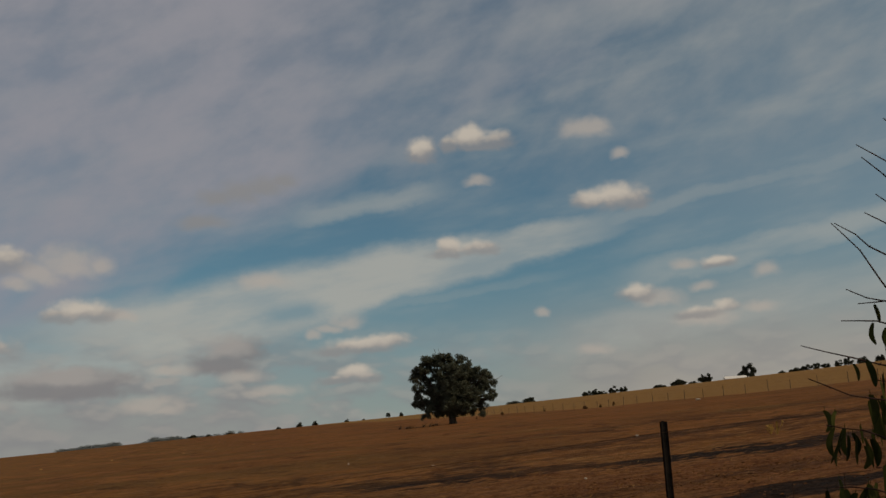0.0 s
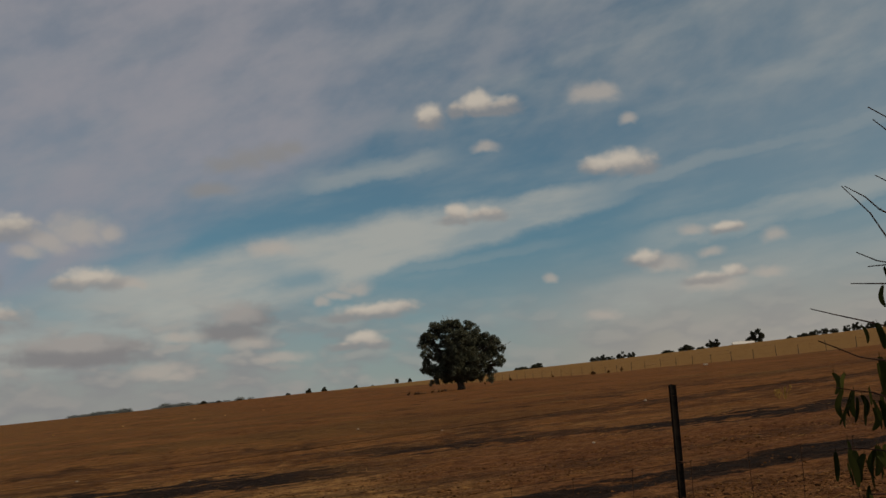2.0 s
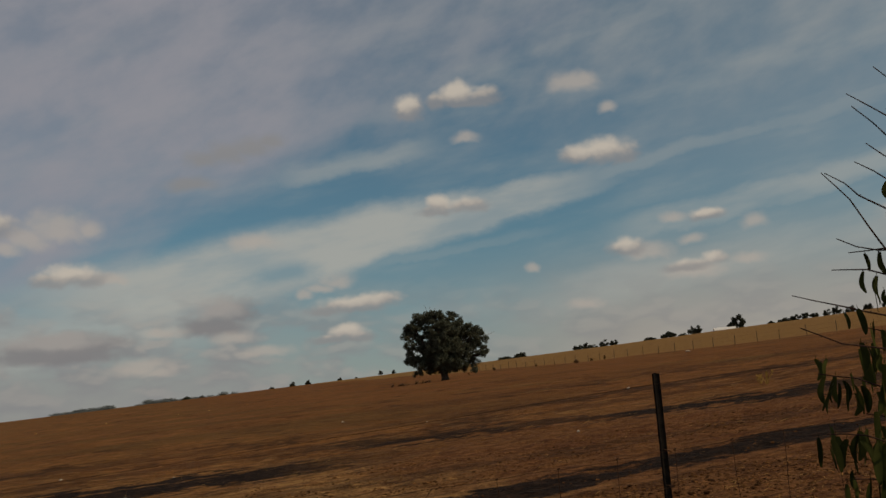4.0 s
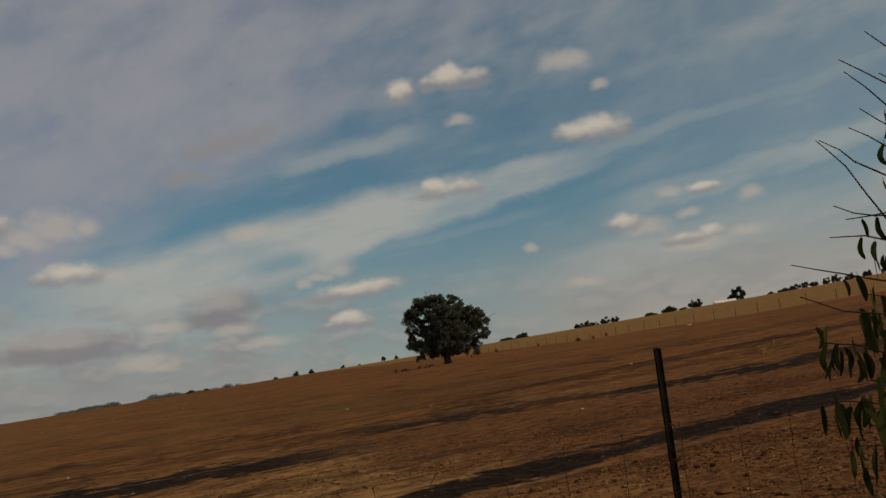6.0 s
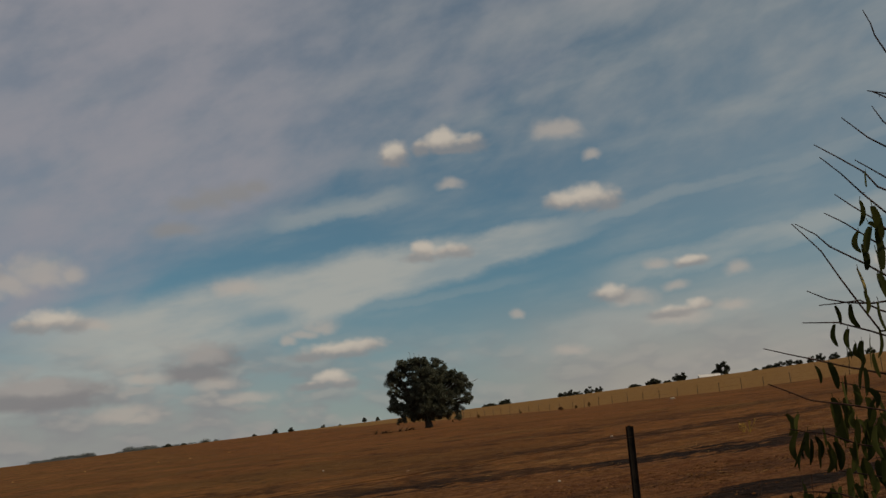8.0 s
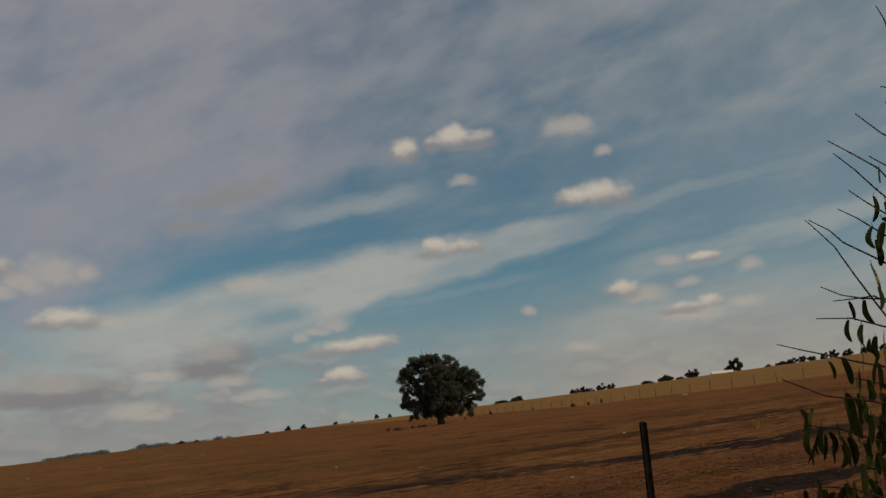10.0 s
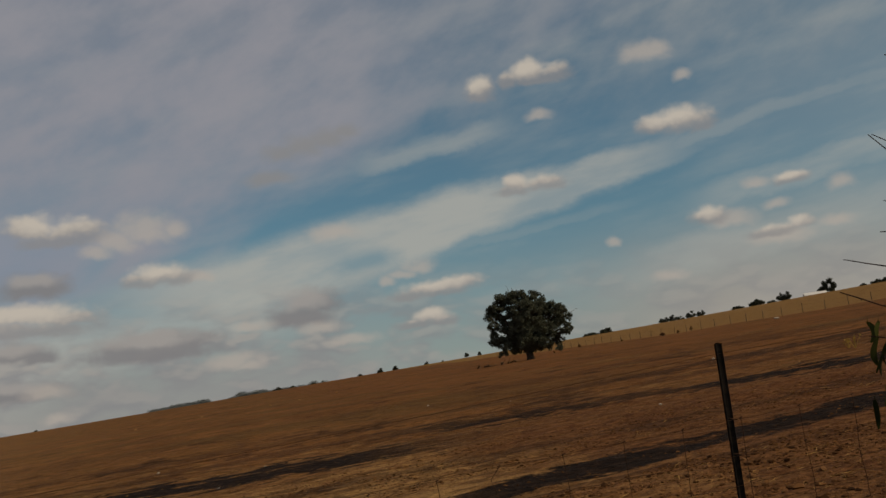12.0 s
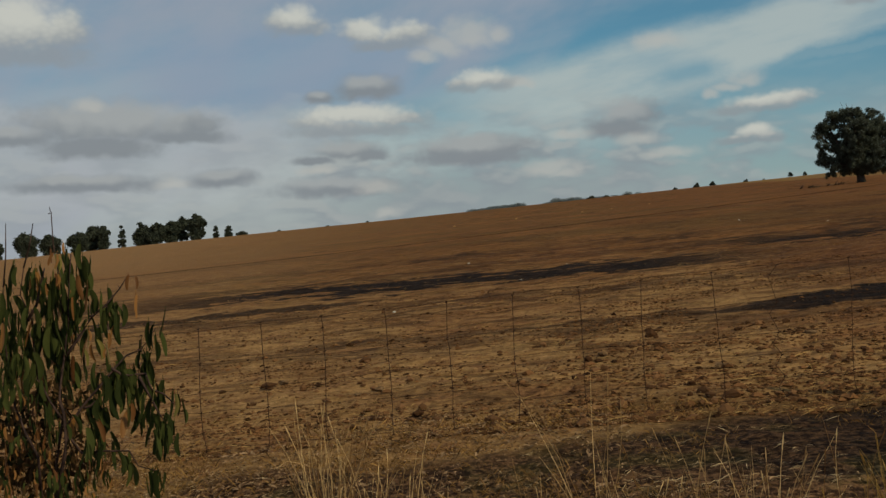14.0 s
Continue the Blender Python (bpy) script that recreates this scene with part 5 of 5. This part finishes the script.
bunch(left, spot(-25.22, -4.85, 2.65), 8, BROAD, 0.014, 0.03, 0.45, 0.8, ORANGE, 0.05)
bunch(left, spot(-25.47, -5.47, 2.64), 8, BROAD, 0.014, 0.03, 0.45, 0.8, ORANGE, 0.05)
bunch(left, spot(-25.71, -6.19, 2.60), 5, BROAD, 0.014, 0.03, 0.45, 0.8, ORANGE, 0.05)
bunch(left, spot(-25.61, -7.03, 2.63), 4, BROAD, 0.014, 0.03, 0.45, 0.8, ORANGE, 0.05)
bunch(left, spot(-25.94, -7.62, 2.64), 5, BROAD, 0.014, 0.03, 0.45, 0.8, ORANGE, 0.05)
bunch(left, spot(-26.80, -2.50, 2.62), 5, BROAD, 0.014, 0.03, 0.45, 0.8, ORANGE, 0.05)
bunch(left, spot(-26.75, -3.56, 2.57), 7, BROAD, 0.014, 0.03, 0.45, 0.8, ORANGE, 0.05)
bunch(left, spot(-26.66, -4.47, 2.61), 8, BROAD, 0.014, 0.03, 0.45, 0.8, ORANGE, 0.05)
bunch(left, spot(-27.21, -5.22, 2.60), 8, BROAD, 0.014, 0.03, 0.45, 0.8, ORANGE, 0.05)
bunch(left, spot(-26.58, -5.54, 2.65), 9, BROAD, 0.014, 0.03, 0.45, 0.8, ORANGE, 0.05)
bunch(left, spot(-27.42, -6.08, 2.68), 9, BROAD, 0.014, 0.03, 0.45, 0.8, ORANGE, 0.05)
bunch(left, spot(-26.85, -6.43, 2.67), 9, BROAD, 0.014, 0.03, 0.45, 0.8, ORANGE, 0.05)
bunch(left, spot(-26.13, -3.87, 2.62), 5, BROAD, 0.014, 0.03, 0.45, 0.8, ORANGE, 0.05)
bunch(left, spot(-26.11, -5.21, 2.61), 6, BROAD, 0.014, 0.03, 0.45, 0.8, ORANGE, 0.05)
bunch(left, spot(-27.72, -2.32, 2.58), 4, BROAD, 0.014, 0.03, 0.45, 0.8, ORANGE, 0.05)
bunch(left, spot(-27.60, -3.20, 2.56), 5, BROAD, 0.014, 0.03, 0.45, 0.8, ORANGE, 0.05)
bunch(left, spot(-28.84, -3.60, 2.56), 4, BROAD, 0.014, 0.03, 0.45, 0.8, ORANGE, 0.05)
bunch(left, spot(-28.76, -4.49, 2.61), 5, BROAD, 0.014, 0.03, 0.45, 0.8, ORANGE, 0.05)
bunch(left, spot(-28.05, -4.70, 2.59), 3, BROAD, 0.014, 0.03, 0.45, 0.8, ORANGE, 0.05)
bunch(left, spot(-28.89, -5.72, 2.60), 7, BROAD, 0.014, 0.03, 0.45, 0.8, ORANGE, 0.05)
bunch(left, spot(-28.26, -5.71, 2.66), 6, BROAD, 0.014, 0.03, 0.45, 0.8, ORANGE, 0.05)
bunch(left, spot(-28.16, -6.83, 2.62), 7, BROAD, 0.014, 0.03, 0.45, 0.8, ORANGE, 0.05)
bunch(left, spot(-28.89, -7.08, 2.63), 7, BROAD, 0.014, 0.03, 0.45, 0.8, ORANGE, 0.05)
bunch(left, spot(-27.59, -7.37, 2.59), 6, BROAD, 0.014, 0.03, 0.45, 0.8, ORANGE, 0.05)
bunch(left, spot(-28.77, -8.21, 2.56), 9, BROAD, 0.014, 0.03, 0.45, 0.8, ORANGE, 0.05)
bunch(left, spot(-28.07, -8.24, 2.60), 6, BROAD, 0.014, 0.03, 0.45, 0.8, ORANGE, 0.05)
bunch(left, spot(-27.36, -8.79, 2.58), 4, BROAD, 0.014, 0.03, 0.45, 0.8, ORANGE, 0.05)
bunch(left, spot(-26.90, -9.55, 2.63), 4, BROAD, 0.014, 0.03, 0.45, 0.8, ORANGE, 0.05)
bunch(left, spot(-26.34, -7.86, 2.68), 5, BROAD, 0.014, 0.03, 0.45, 0.8, ORANGE, 0.05)
bunch(left, spot(-25.74, -8.10, 2.64), 4, BROAD, 0.014, 0.03, 0.45, 0.8, ORANGE, 0.05)
bunch(left, spot(-24.18, -4.10, 2.58), 4, BROAD, 0.014, 0.03, 0.45, 0.8, ORANGE, 0.05)
bunch(left, spot(-24.34, -4.90, 2.67), 3, BROAD, 0.014, 0.03, 0.45, 0.8, ORANGE, 0.05)
bunch(left, spot(-23.17, -4.19, 2.66), 4, BROAD, 0.014, 0.03, 0.45, 0.8, ORANGE, 0.05)
bunch(left, spot(-22.73, -4.61, 2.65), 4, BROAD, 0.014, 0.03, 0.45, 0.8, ORANGE, 0.05)
bunch(left, spot(-23.14, -5.13, 2.67), 4, BROAD, 0.014, 0.03, 0.45, 0.8, ORANGE, 0.05)
bunch(left, spot(-23.92, -5.80, 2.65), 4, BROAD, 0.014, 0.03, 0.45, 0.8, ORANGE, 0.05)
bunch(left, spot(-22.92, -5.47, 2.66), 3, BROAD, 0.014, 0.03, 0.45, 0.8, ORANGE, 0.05)
bunch(left, spot(-20.54, -6.14, 2.61), 5, BROAD, 0.014, 0.03, 0.45, 0.8, ORANGE, 0.05)
bunch(left, spot(-22.89, -7.82, 2.68), 8, BROAD, 0.014, 0.03, 0.45, 0.8, ORANGE, 0.05)
bunch(left, spot(-23.37, -8.42, 2.68), 8, BROAD, 0.014, 0.03, 0.45, 0.8, ORANGE, 0.05)
bunch(left, spot(-23.79, -8.62, 2.59), 5, BROAD, 0.014, 0.03, 0.45, 0.8, ORANGE, 0.05)
bunch(left, spot(-22.77, -8.80, 2.66), 9, BROAD, 0.014, 0.03, 0.45, 0.8, ORANGE, 0.05)
bunch(left, spot(-23.10, -9.40, 2.65), 8, BROAD, 0.014, 0.03, 0.45, 0.8, ORANGE, 0.05)
bunch(left, spot(-22.28, -8.55, 2.62), 7, BROAD, 0.014, 0.03, 0.45, 0.8, ORANGE, 0.05)
bunch(left, spot(-21.63, -7.80, 2.63), 8, BROAD, 0.014, 0.03, 0.45, 0.8, ORANGE, 0.05)
bunch(left, spot(-21.45, -7.19, 2.63), 4, BROAD, 0.014, 0.03, 0.45, 0.8, ORANGE, 0.05)
bunch(left, spot(-21.85, -8.54, 2.68), 7, BROAD, 0.014, 0.03, 0.45, 0.8, ORANGE, 0.05)
bunch(left, spot(-21.25, -9.57, 2.63), 7, BROAD, 0.014, 0.03, 0.45, 0.8, ORANGE, 0.05)
bunch(left, spot(-20.98, -10.03, 2.67), 7, BROAD, 0.014, 0.03, 0.45, 0.8, ORANGE, 0.05)
bunch(left, spot(-22.18, -9.83, 2.61), 6, BROAD, 0.014, 0.03, 0.45, 0.8, ORANGE, 0.05)
bunch(left, spot(-21.79, -10.59, 2.68), 6, BROAD, 0.014, 0.03, 0.45, 0.8, ORANGE, 0.05)
bunch(left, spot(-20.00, -10.50, 2.68), 4, BROAD, 0.014, 0.03, 0.45, 0.8, ORANGE, 0.05)
bunch(left, spot(-20.56, -11.52, 2.63), 8, BROAD, 0.014, 0.03, 0.45, 0.8, ORANGE, 0.05)
bunch(left, spot(-20.82, -11.96, 2.64), 8, BROAD, 0.014, 0.03, 0.45, 0.8, ORANGE, 0.05)
bunch(left, spot(-20.29, -11.80, 2.69), 6, BROAD, 0.014, 0.03, 0.45, 0.8, ORANGE, 0.05)
bunch(left, spot(-24.34, -10.00, 2.66), 8, BROAD, 0.014, 0.03, 0.45, 0.8, ORANGE, 0.05)
bunch(left, spot(-24.22, -10.88, 2.63), 8, BROAD, 0.014, 0.03, 0.45, 0.8, ORANGE, 0.05)
bunch(left, spot(-24.53, -11.50, 2.60), 6, BROAD, 0.014, 0.03, 0.45, 0.8, ORANGE, 0.05)
bunch(left, spot(-24.19, -12.14, 2.61), 4, BROAD, 0.014, 0.03, 0.45, 0.8, ORANGE, 0.05)
bunch(left, spot(-23.54, -12.31, 2.66), 3, BROAD, 0.014, 0.03, 0.45, 0.8, ORANGE, 0.05)
bunch(left, spot(-23.30, -12.86, 2.60), 2, BROAD, 0.014, 0.03, 0.45, 0.8, ORANGE, 0.05)
bunch(left, spot(-22.51, -13.00, 2.69), 5, BROAD, 0.014, 0.03, 0.45, 0.8, ORANGE, 0.05)
bunch(left, spot(-21.44, -14.25, 2.61), 5, BROAD, 0.014, 0.03, 0.45, 0.8, ORANGE, 0.05)
bunch(left, spot(-20.73, -14.55, 2.69), 3, BROAD, 0.014, 0.03, 0.45, 0.8, ORANGE, 0.05)
bunch(left, spot(-25.40, -10.79, 2.61), 4, BROAD, 0.014, 0.03, 0.45, 0.8, ORANGE, 0.05)
bunch(left, spot(-25.93, -1.72, 2.57), 4, ORANGE, 0.014, 0.02, 0.3, 0.55, TURNING, 0.4)
bunch(left, spot(-25.89, -2.43, 2.57), 5, ORANGE, 0.014, 0.02, 0.3, 0.55, TURNING, 0.4)
bunch(left, spot(-28.22, -2.38, 2.57), 2, ORANGE, 0.014, 0.02, 0.3, 0.55, TURNING, 0.4)
bunch(left, spot(-24.58, -6.28, 2.58), 3, ORANGE, 0.014, 0.02, 0.3, 0.55, TURNING, 0.4)
bunch(left, spot(-23.53, -6.36, 2.58), 3, ORANGE, 0.014, 0.02, 0.3, 0.55, TURNING, 0.4)
bunch(left, spot(-23.39, -6.68, 2.58), 2, ORANGE, 0.014, 0.02, 0.3, 0.55, TURNING, 0.4)
bunch(left, spot(-22.32, -3.33, 2.58), 2, ORANGE, 0.014, 0.02, 0.3, 0.55, TURNING, 0.4)
bunch(left, spot(-20.29, -9.61, 2.59), 1, ORANGE, 0.014, 0.02, 0.3, 0.55, TURNING, 0.4)
bunch(left, spot(-21.15, -9.70, 2.59), 2, ORANGE, 0.014, 0.02, 0.3, 0.55, TURNING, 0.4)
bunch(left, spot(-22.02, -10.10, 2.59), 2, ORANGE, 0.014, 0.02, 0.3, 0.55, TURNING, 0.4)
bunch(left, spot(-26.22, -3.12, 2.57), 3, ORANGE, 0.014, 0.02, 0.3, 0.55, TURNING, 0.4)
bunch(left, spot(-24.65, -6.04, 2.58), 2, ORANGE, 0.014, 0.02, 0.3, 0.55, TURNING, 0.4)
# the dim, rusty foot of the bush
for _ in range(80):
    bunch(left, spot(left.rng.uniform(-30.2, -26.0), -9.4 - 6.4 * left.rng.random() ** 0.7, 2.68 + left.rng.uniform(-0.1, 0.2)), 3, BROAD, 0.03, 0.04, 0.22, 0.45, ORANGE, 0.5)
for _ in range(26):
    bunch(left, spot(left.rng.gauss(-24.9, 0.7), -12.6 - 2.4 * left.rng.random(), 2.66 + left.rng.uniform(-0.05, 0.2)), 2, BROAD, 0.025, 0.04, 0.22, 0.40, ORANGE, 0.4)
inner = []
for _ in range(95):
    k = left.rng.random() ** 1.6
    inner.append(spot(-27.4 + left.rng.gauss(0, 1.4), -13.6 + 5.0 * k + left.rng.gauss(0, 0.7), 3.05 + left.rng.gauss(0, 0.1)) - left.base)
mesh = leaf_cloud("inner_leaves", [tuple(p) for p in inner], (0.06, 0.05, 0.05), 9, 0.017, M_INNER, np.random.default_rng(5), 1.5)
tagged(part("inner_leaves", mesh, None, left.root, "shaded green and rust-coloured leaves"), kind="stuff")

# ------------------------------------------------------------------ dry grass, litter, clods
def tussock(px, py, high, count, spread, seed, lean=0.45):
    r = random.Random(seed)
    p0 = on(px, py)
    root = tagged(new("grass_tussock"), "dense golden tuft of dry grass on the verge" if count >= 40 and high < 0.5 else "tussock of tall dry straw-coloured grass on the verge", "grass", "dry grass tussocks")
    root.location = p0
    for _ in range(count):
        b = Build()
        g, k = r.uniform(0, 6.28), spread * r.random() ** 0.7
        o = Vector((math.cos(g) * k, math.sin(g) * k, -0.02))
        h = high * r.uniform(0.25, 1.0)
        d = Vector((math.cos(g) * r.uniform(0, lean) + r.gauss(0, 0.10), math.sin(g) * r.uniform(0, lean) + r.gauss(0, 0.10), 1)).normalized()
        bend = Vector((r.gauss(0, 0.09), r.gauss(0, 0.09), -0.04)) * h
        q = [o, o + d * h * 0.35, o + d * h * 0.7 + bend * 0.4, o + d * h + bend]
        k = 0.55 + 0.9 * h
        b.tube(q, [0.0016 * k, 0.0014 * k, 0.0010 * k, 0.0005], 4, False)
        if r.random() < 0.5:
            b.tube([q[2].lerp(q[3], 0.45), q[2].lerp(q[3], 0.75), q[3]], [0.0009, 0.0022, 0.0005], 4, False)
        if r.random() < 0.2:
            l = q[1].lerp(q[2], r.random())
            e = l + Vector((r.gauss(0, 0.06), r.gauss(0, 0.06), r.uniform(-0.03, 0.08)))
            b.tube([l, l.lerp(e, 0.5) + Vector((0, 0, 0.02)), e], [0.0009, 0.0009, 0.0004], 3, False)
        part("stalk", b, M_TUFT if count >= 40 and high < 0.5 else M_GRASS, root)


# bearing, distance, height, stalks and spread
SPARSE = (
    (-12.0, 3.75, 0.54, 60, 0.09), (-9.7, 3.65, 0.46, 26, 0.10), (-7.2, 3.5, 0.40, 14, 0.10), (-4.0, 3.3, 0.24, 7, 0.16),
    (0.5, 3.3, 0.30, 8, 0.14), (3.4, 3.6, 0.62, 7, 0.07), (6.5, 3.2, 0.36, 22, 0.16), (10.5, 3.3, 0.44, 18, 0.16),
    (13.9, 3.2, 0.40, 22, 0.14), (15.5, 3.1, 0.16, 40, 0.2))
THICK = (
    (20.8, 3.2, 0.36, 90, 0.09), (19.4, 3.1, 0.24, 50, 0.16), (22.6, 3.05, 0.20, 46, 0.16), (17.5, 3.5, 0.52, 6, 0.16),
    (23.5, 3.3, 0.56, 8, 0.14), (27.0, 3.5, 0.62, 5, 0.10), (-16.5, 3.5, 0.2, 7, 0.18), (25.5, 3.1, 0.2, 46, 0.18),
    (29.5, 3.6, 0.3, 8, 0.16), (-21.0, 3.3, 0.2, 8, 0.18))
for i, (a, r, high, count, spread) in enumerate(SPARSE + THICK):
    tussock(*polar(a, r), high, count, spread, 30 + i)


def scatter(name, label, count, area, size, mat, seed, kind):
    """Loose pieces on the ground, too many to count."""
    r = random.Random(seed)
    b = Build()
    pts = []
    while len(pts) < count:
        py = area[2] + (area[3] - area[2]) * r.random() ** 1.7
        px = r.uniform(area[0] - 0.25 * (py - area[2]), area[1] + 0.75 * (py - area[2]))
        drift = value_noise(np.array(px / 0.8), np.array(py / 0.35), 40 + seed) + 0.6 * value_noise(np.array(px / 0.3), np.array(py / 0.15), 50 + seed)
        if name in ("fallen_straw", "leaf_litter") and r.random() > (py - area[2]) / 0.7 + float(value_noise(np.array(px / 0.5), np.array(py / 0.5), 75)) - 0.4:
            continue
        if name in ("fallen_straw", "leaf_litter") and px > 1.1 and py > 3.4 and r.random() < (0.96 if px > 1.6 else 0.85):
            continue
        if name in ("fallen_straw", "leaf_litter") and px > -1.0 and 3.7 < py < 4.5 and r.random() < 0.6:
            continue
        if px > 1.2 and kind != "litter" and 8.6 < py - 0.17 * (px - 4) < 10.9 and r.random() < 0.93:
            continue
        if r.random() < (0.5 + 1.5 * float(drift)) * (0.25 if kind == "litter" and px > 1.0 else 0.35 if name == "large_clods" and px < 0.2 else 0.6 if name == "soil_clods" and px < 0.0 else 1.0):
            pts.append((px, py))
    zs = ground(np.array([p[0] for p in pts]), np.array([p[1] for p in pts]), True)
    for (px, py), z in zip(pts, zs):
        s = size * r.uniform(0.4, 1.0) * (2.0 if r.random() < 0.06 else 1.0)
        if kind == "lump":
            b.lump((px, py, z + s * 0.1), s, r, 0.42)
        else:
            g = r.uniform(0, 3.14) if kind == "litter" else r.gauss(0, 0.7)
            d = Vector((math.cos(g), math.sin(g), r.uniform(-0.1, 0.35))) * s
            n = Vector((-math.sin(g), math.cos(g), r.uniform(-0.4, 0.4))) * (s * (0.3 if kind == "litter" else 0.06))
            p = Vector((px, py, z + 0.012))
            o = len(b.v)
            b.v += [p - d, p - n + Vector((0, 0, 0.004)), p + d, p + n + Vector((0, 0, 0.004))]
            b.f.append((o, o + 1, o + 2, o + 3))
    tagged(part(name, b, mat), label, name.split("_")[-1], kind="stuff")


scatter("soil_clods", "brown clods of dry soil strewn over the stubble paddock", 21000, (-3.6, 4.0, 4.9, 14.0), 0.017, M_CLOD, 21, "lump")
scatter("large_clods", "larger dark clods of soil in the paddock", 2200, (-3.2, 4.6, 4.9, 9.5), 0.027, M_CLOD, 27, "lump")
scatter("loose_straw", "loose bits of dry straw lying on the paddock", 9000, (-3.6, 4.0, 4.9, 18.0), 0.045, M_STRAW, 22, "straw")
scatter("fallen_straw", "pale fallen grass stalks lying on the dark verge", 2600, (-2.6, 3.0, 2.5, 4.7), 0.032, M_STALK, 29, "straw")
scatter("leaf_litter", "brown leaf litter and twigs on the dark verge", 11000, (-3.4, 4.2, 2.3, 5.6), 0.017, M_LITTER, 23, "litter")


def short_grass():
    """Trodden dry grass between the road and the fence."""
    r = random.Random(61)
    b = Build()
    n = 0
    while n < 14000:
        py = r.uniform(2.5, 5.3)
        px = r.uniform(-0.75 * py, 0.72 * py)
        if r.random() > (py - 2.45) / 0.8 + float(value_noise(np.array(px / 0.5), np.array(py / 0.5), 73)) - 0.4:
            continue
        if r.random() > 0.45 + 1.6 * float(value_noise(np.array(px / 0.5), np.array(py / 0.4), 71)):
            continue
        if (px > 0.9 and py > 3.6 and r.random() < (0.97 if px > 1.6 else 0.88)) or (py < 4.45 and r.random() < 0.6):
            continue
        n += 1
        p = on(px, py, -0.005)
        h = r.uniform(0.012, 0.055) * (1.8 if r.random() < 0.08 else 1)
        g = r.uniform(0, 6.28)
        d = Vector((math.cos(g) * 0.7, math.sin(g) * 0.7, r.uniform(0.3, 1.0))) * h
        s = Vector((-math.sin(g), math.cos(g), 0)) * 0.0010
        o = len(b.v)
        b.v += [p - s, p + s, p + d * 0.6 + s * 0.8, p + d + Vector((0, 0, -0.15 * h)), p + d * 0.6 - s * 0.8]
        b.f.append((o, o + 1, o + 2, o + 3, o + 4))
    tagged(part("short_grass", b, M_DRY), "short trodden brown grass along the verge", "grass", kind="stuff")


short_grass()


def clod_mesh(seed, flat):
    """A rough, broken lump of dry soil."""
    o = bmesh.new()
    bmesh.ops.create_icosphere(o, subdivisions=1, radius=1.0)
    for v in o.verts:
        p = v.co.copy()
        v.co = p * (1 + 0.55 * noise.noise(p * 1.1 + Vector((seed * 3.1, seed, 0))) + 0.2 * noise.noise(p * 2.7 + Vector((0, seed * 5.3, 0))))
        v.co.z *= flat
    me = bpy.data.meshes.new("clod")
    o.to_mesh(me)
    o.free()
    me.materials.append(M_LUMP)
    return me


def clods(count):
    """The larger clods that lie singly behind the fence."""
    r = random.Random(83)
    shapes = [clod_mesh(k, 0.5 + 0.05 * k) for k in range(6)]
    n = 0
    while n < count:
        py = 4.95 + 3.6 * r.random() ** 1.5
        px = r.uniform(-0.42 * py, 0.62 * py)
        if r.random() > 0.55 + 1.2 * float(value_noise(np.array(px / 0.9), np.array(py / 0.4), 91)) - (0.25 if px < 0 else 0.0):
            continue
        n += 1
        size = r.uniform(0.014, 0.032) * (1.5 if r.random() < 0.08 else 1.0)
        ob = new("clod", r.choice(shapes))
        ob.location = on(px, py, size * 0.12)
        ob.rotation_euler = (0, 0, r.uniform(0, 6.28))
        ob.scale = (size * r.uniform(0.9, 1.5), size, size * r.uniform(0.8, 1.2))
        tagged(ob, "rough brown clod of dry soil behind the wire fence", "clod", "clods behind the fence")


clods(280)
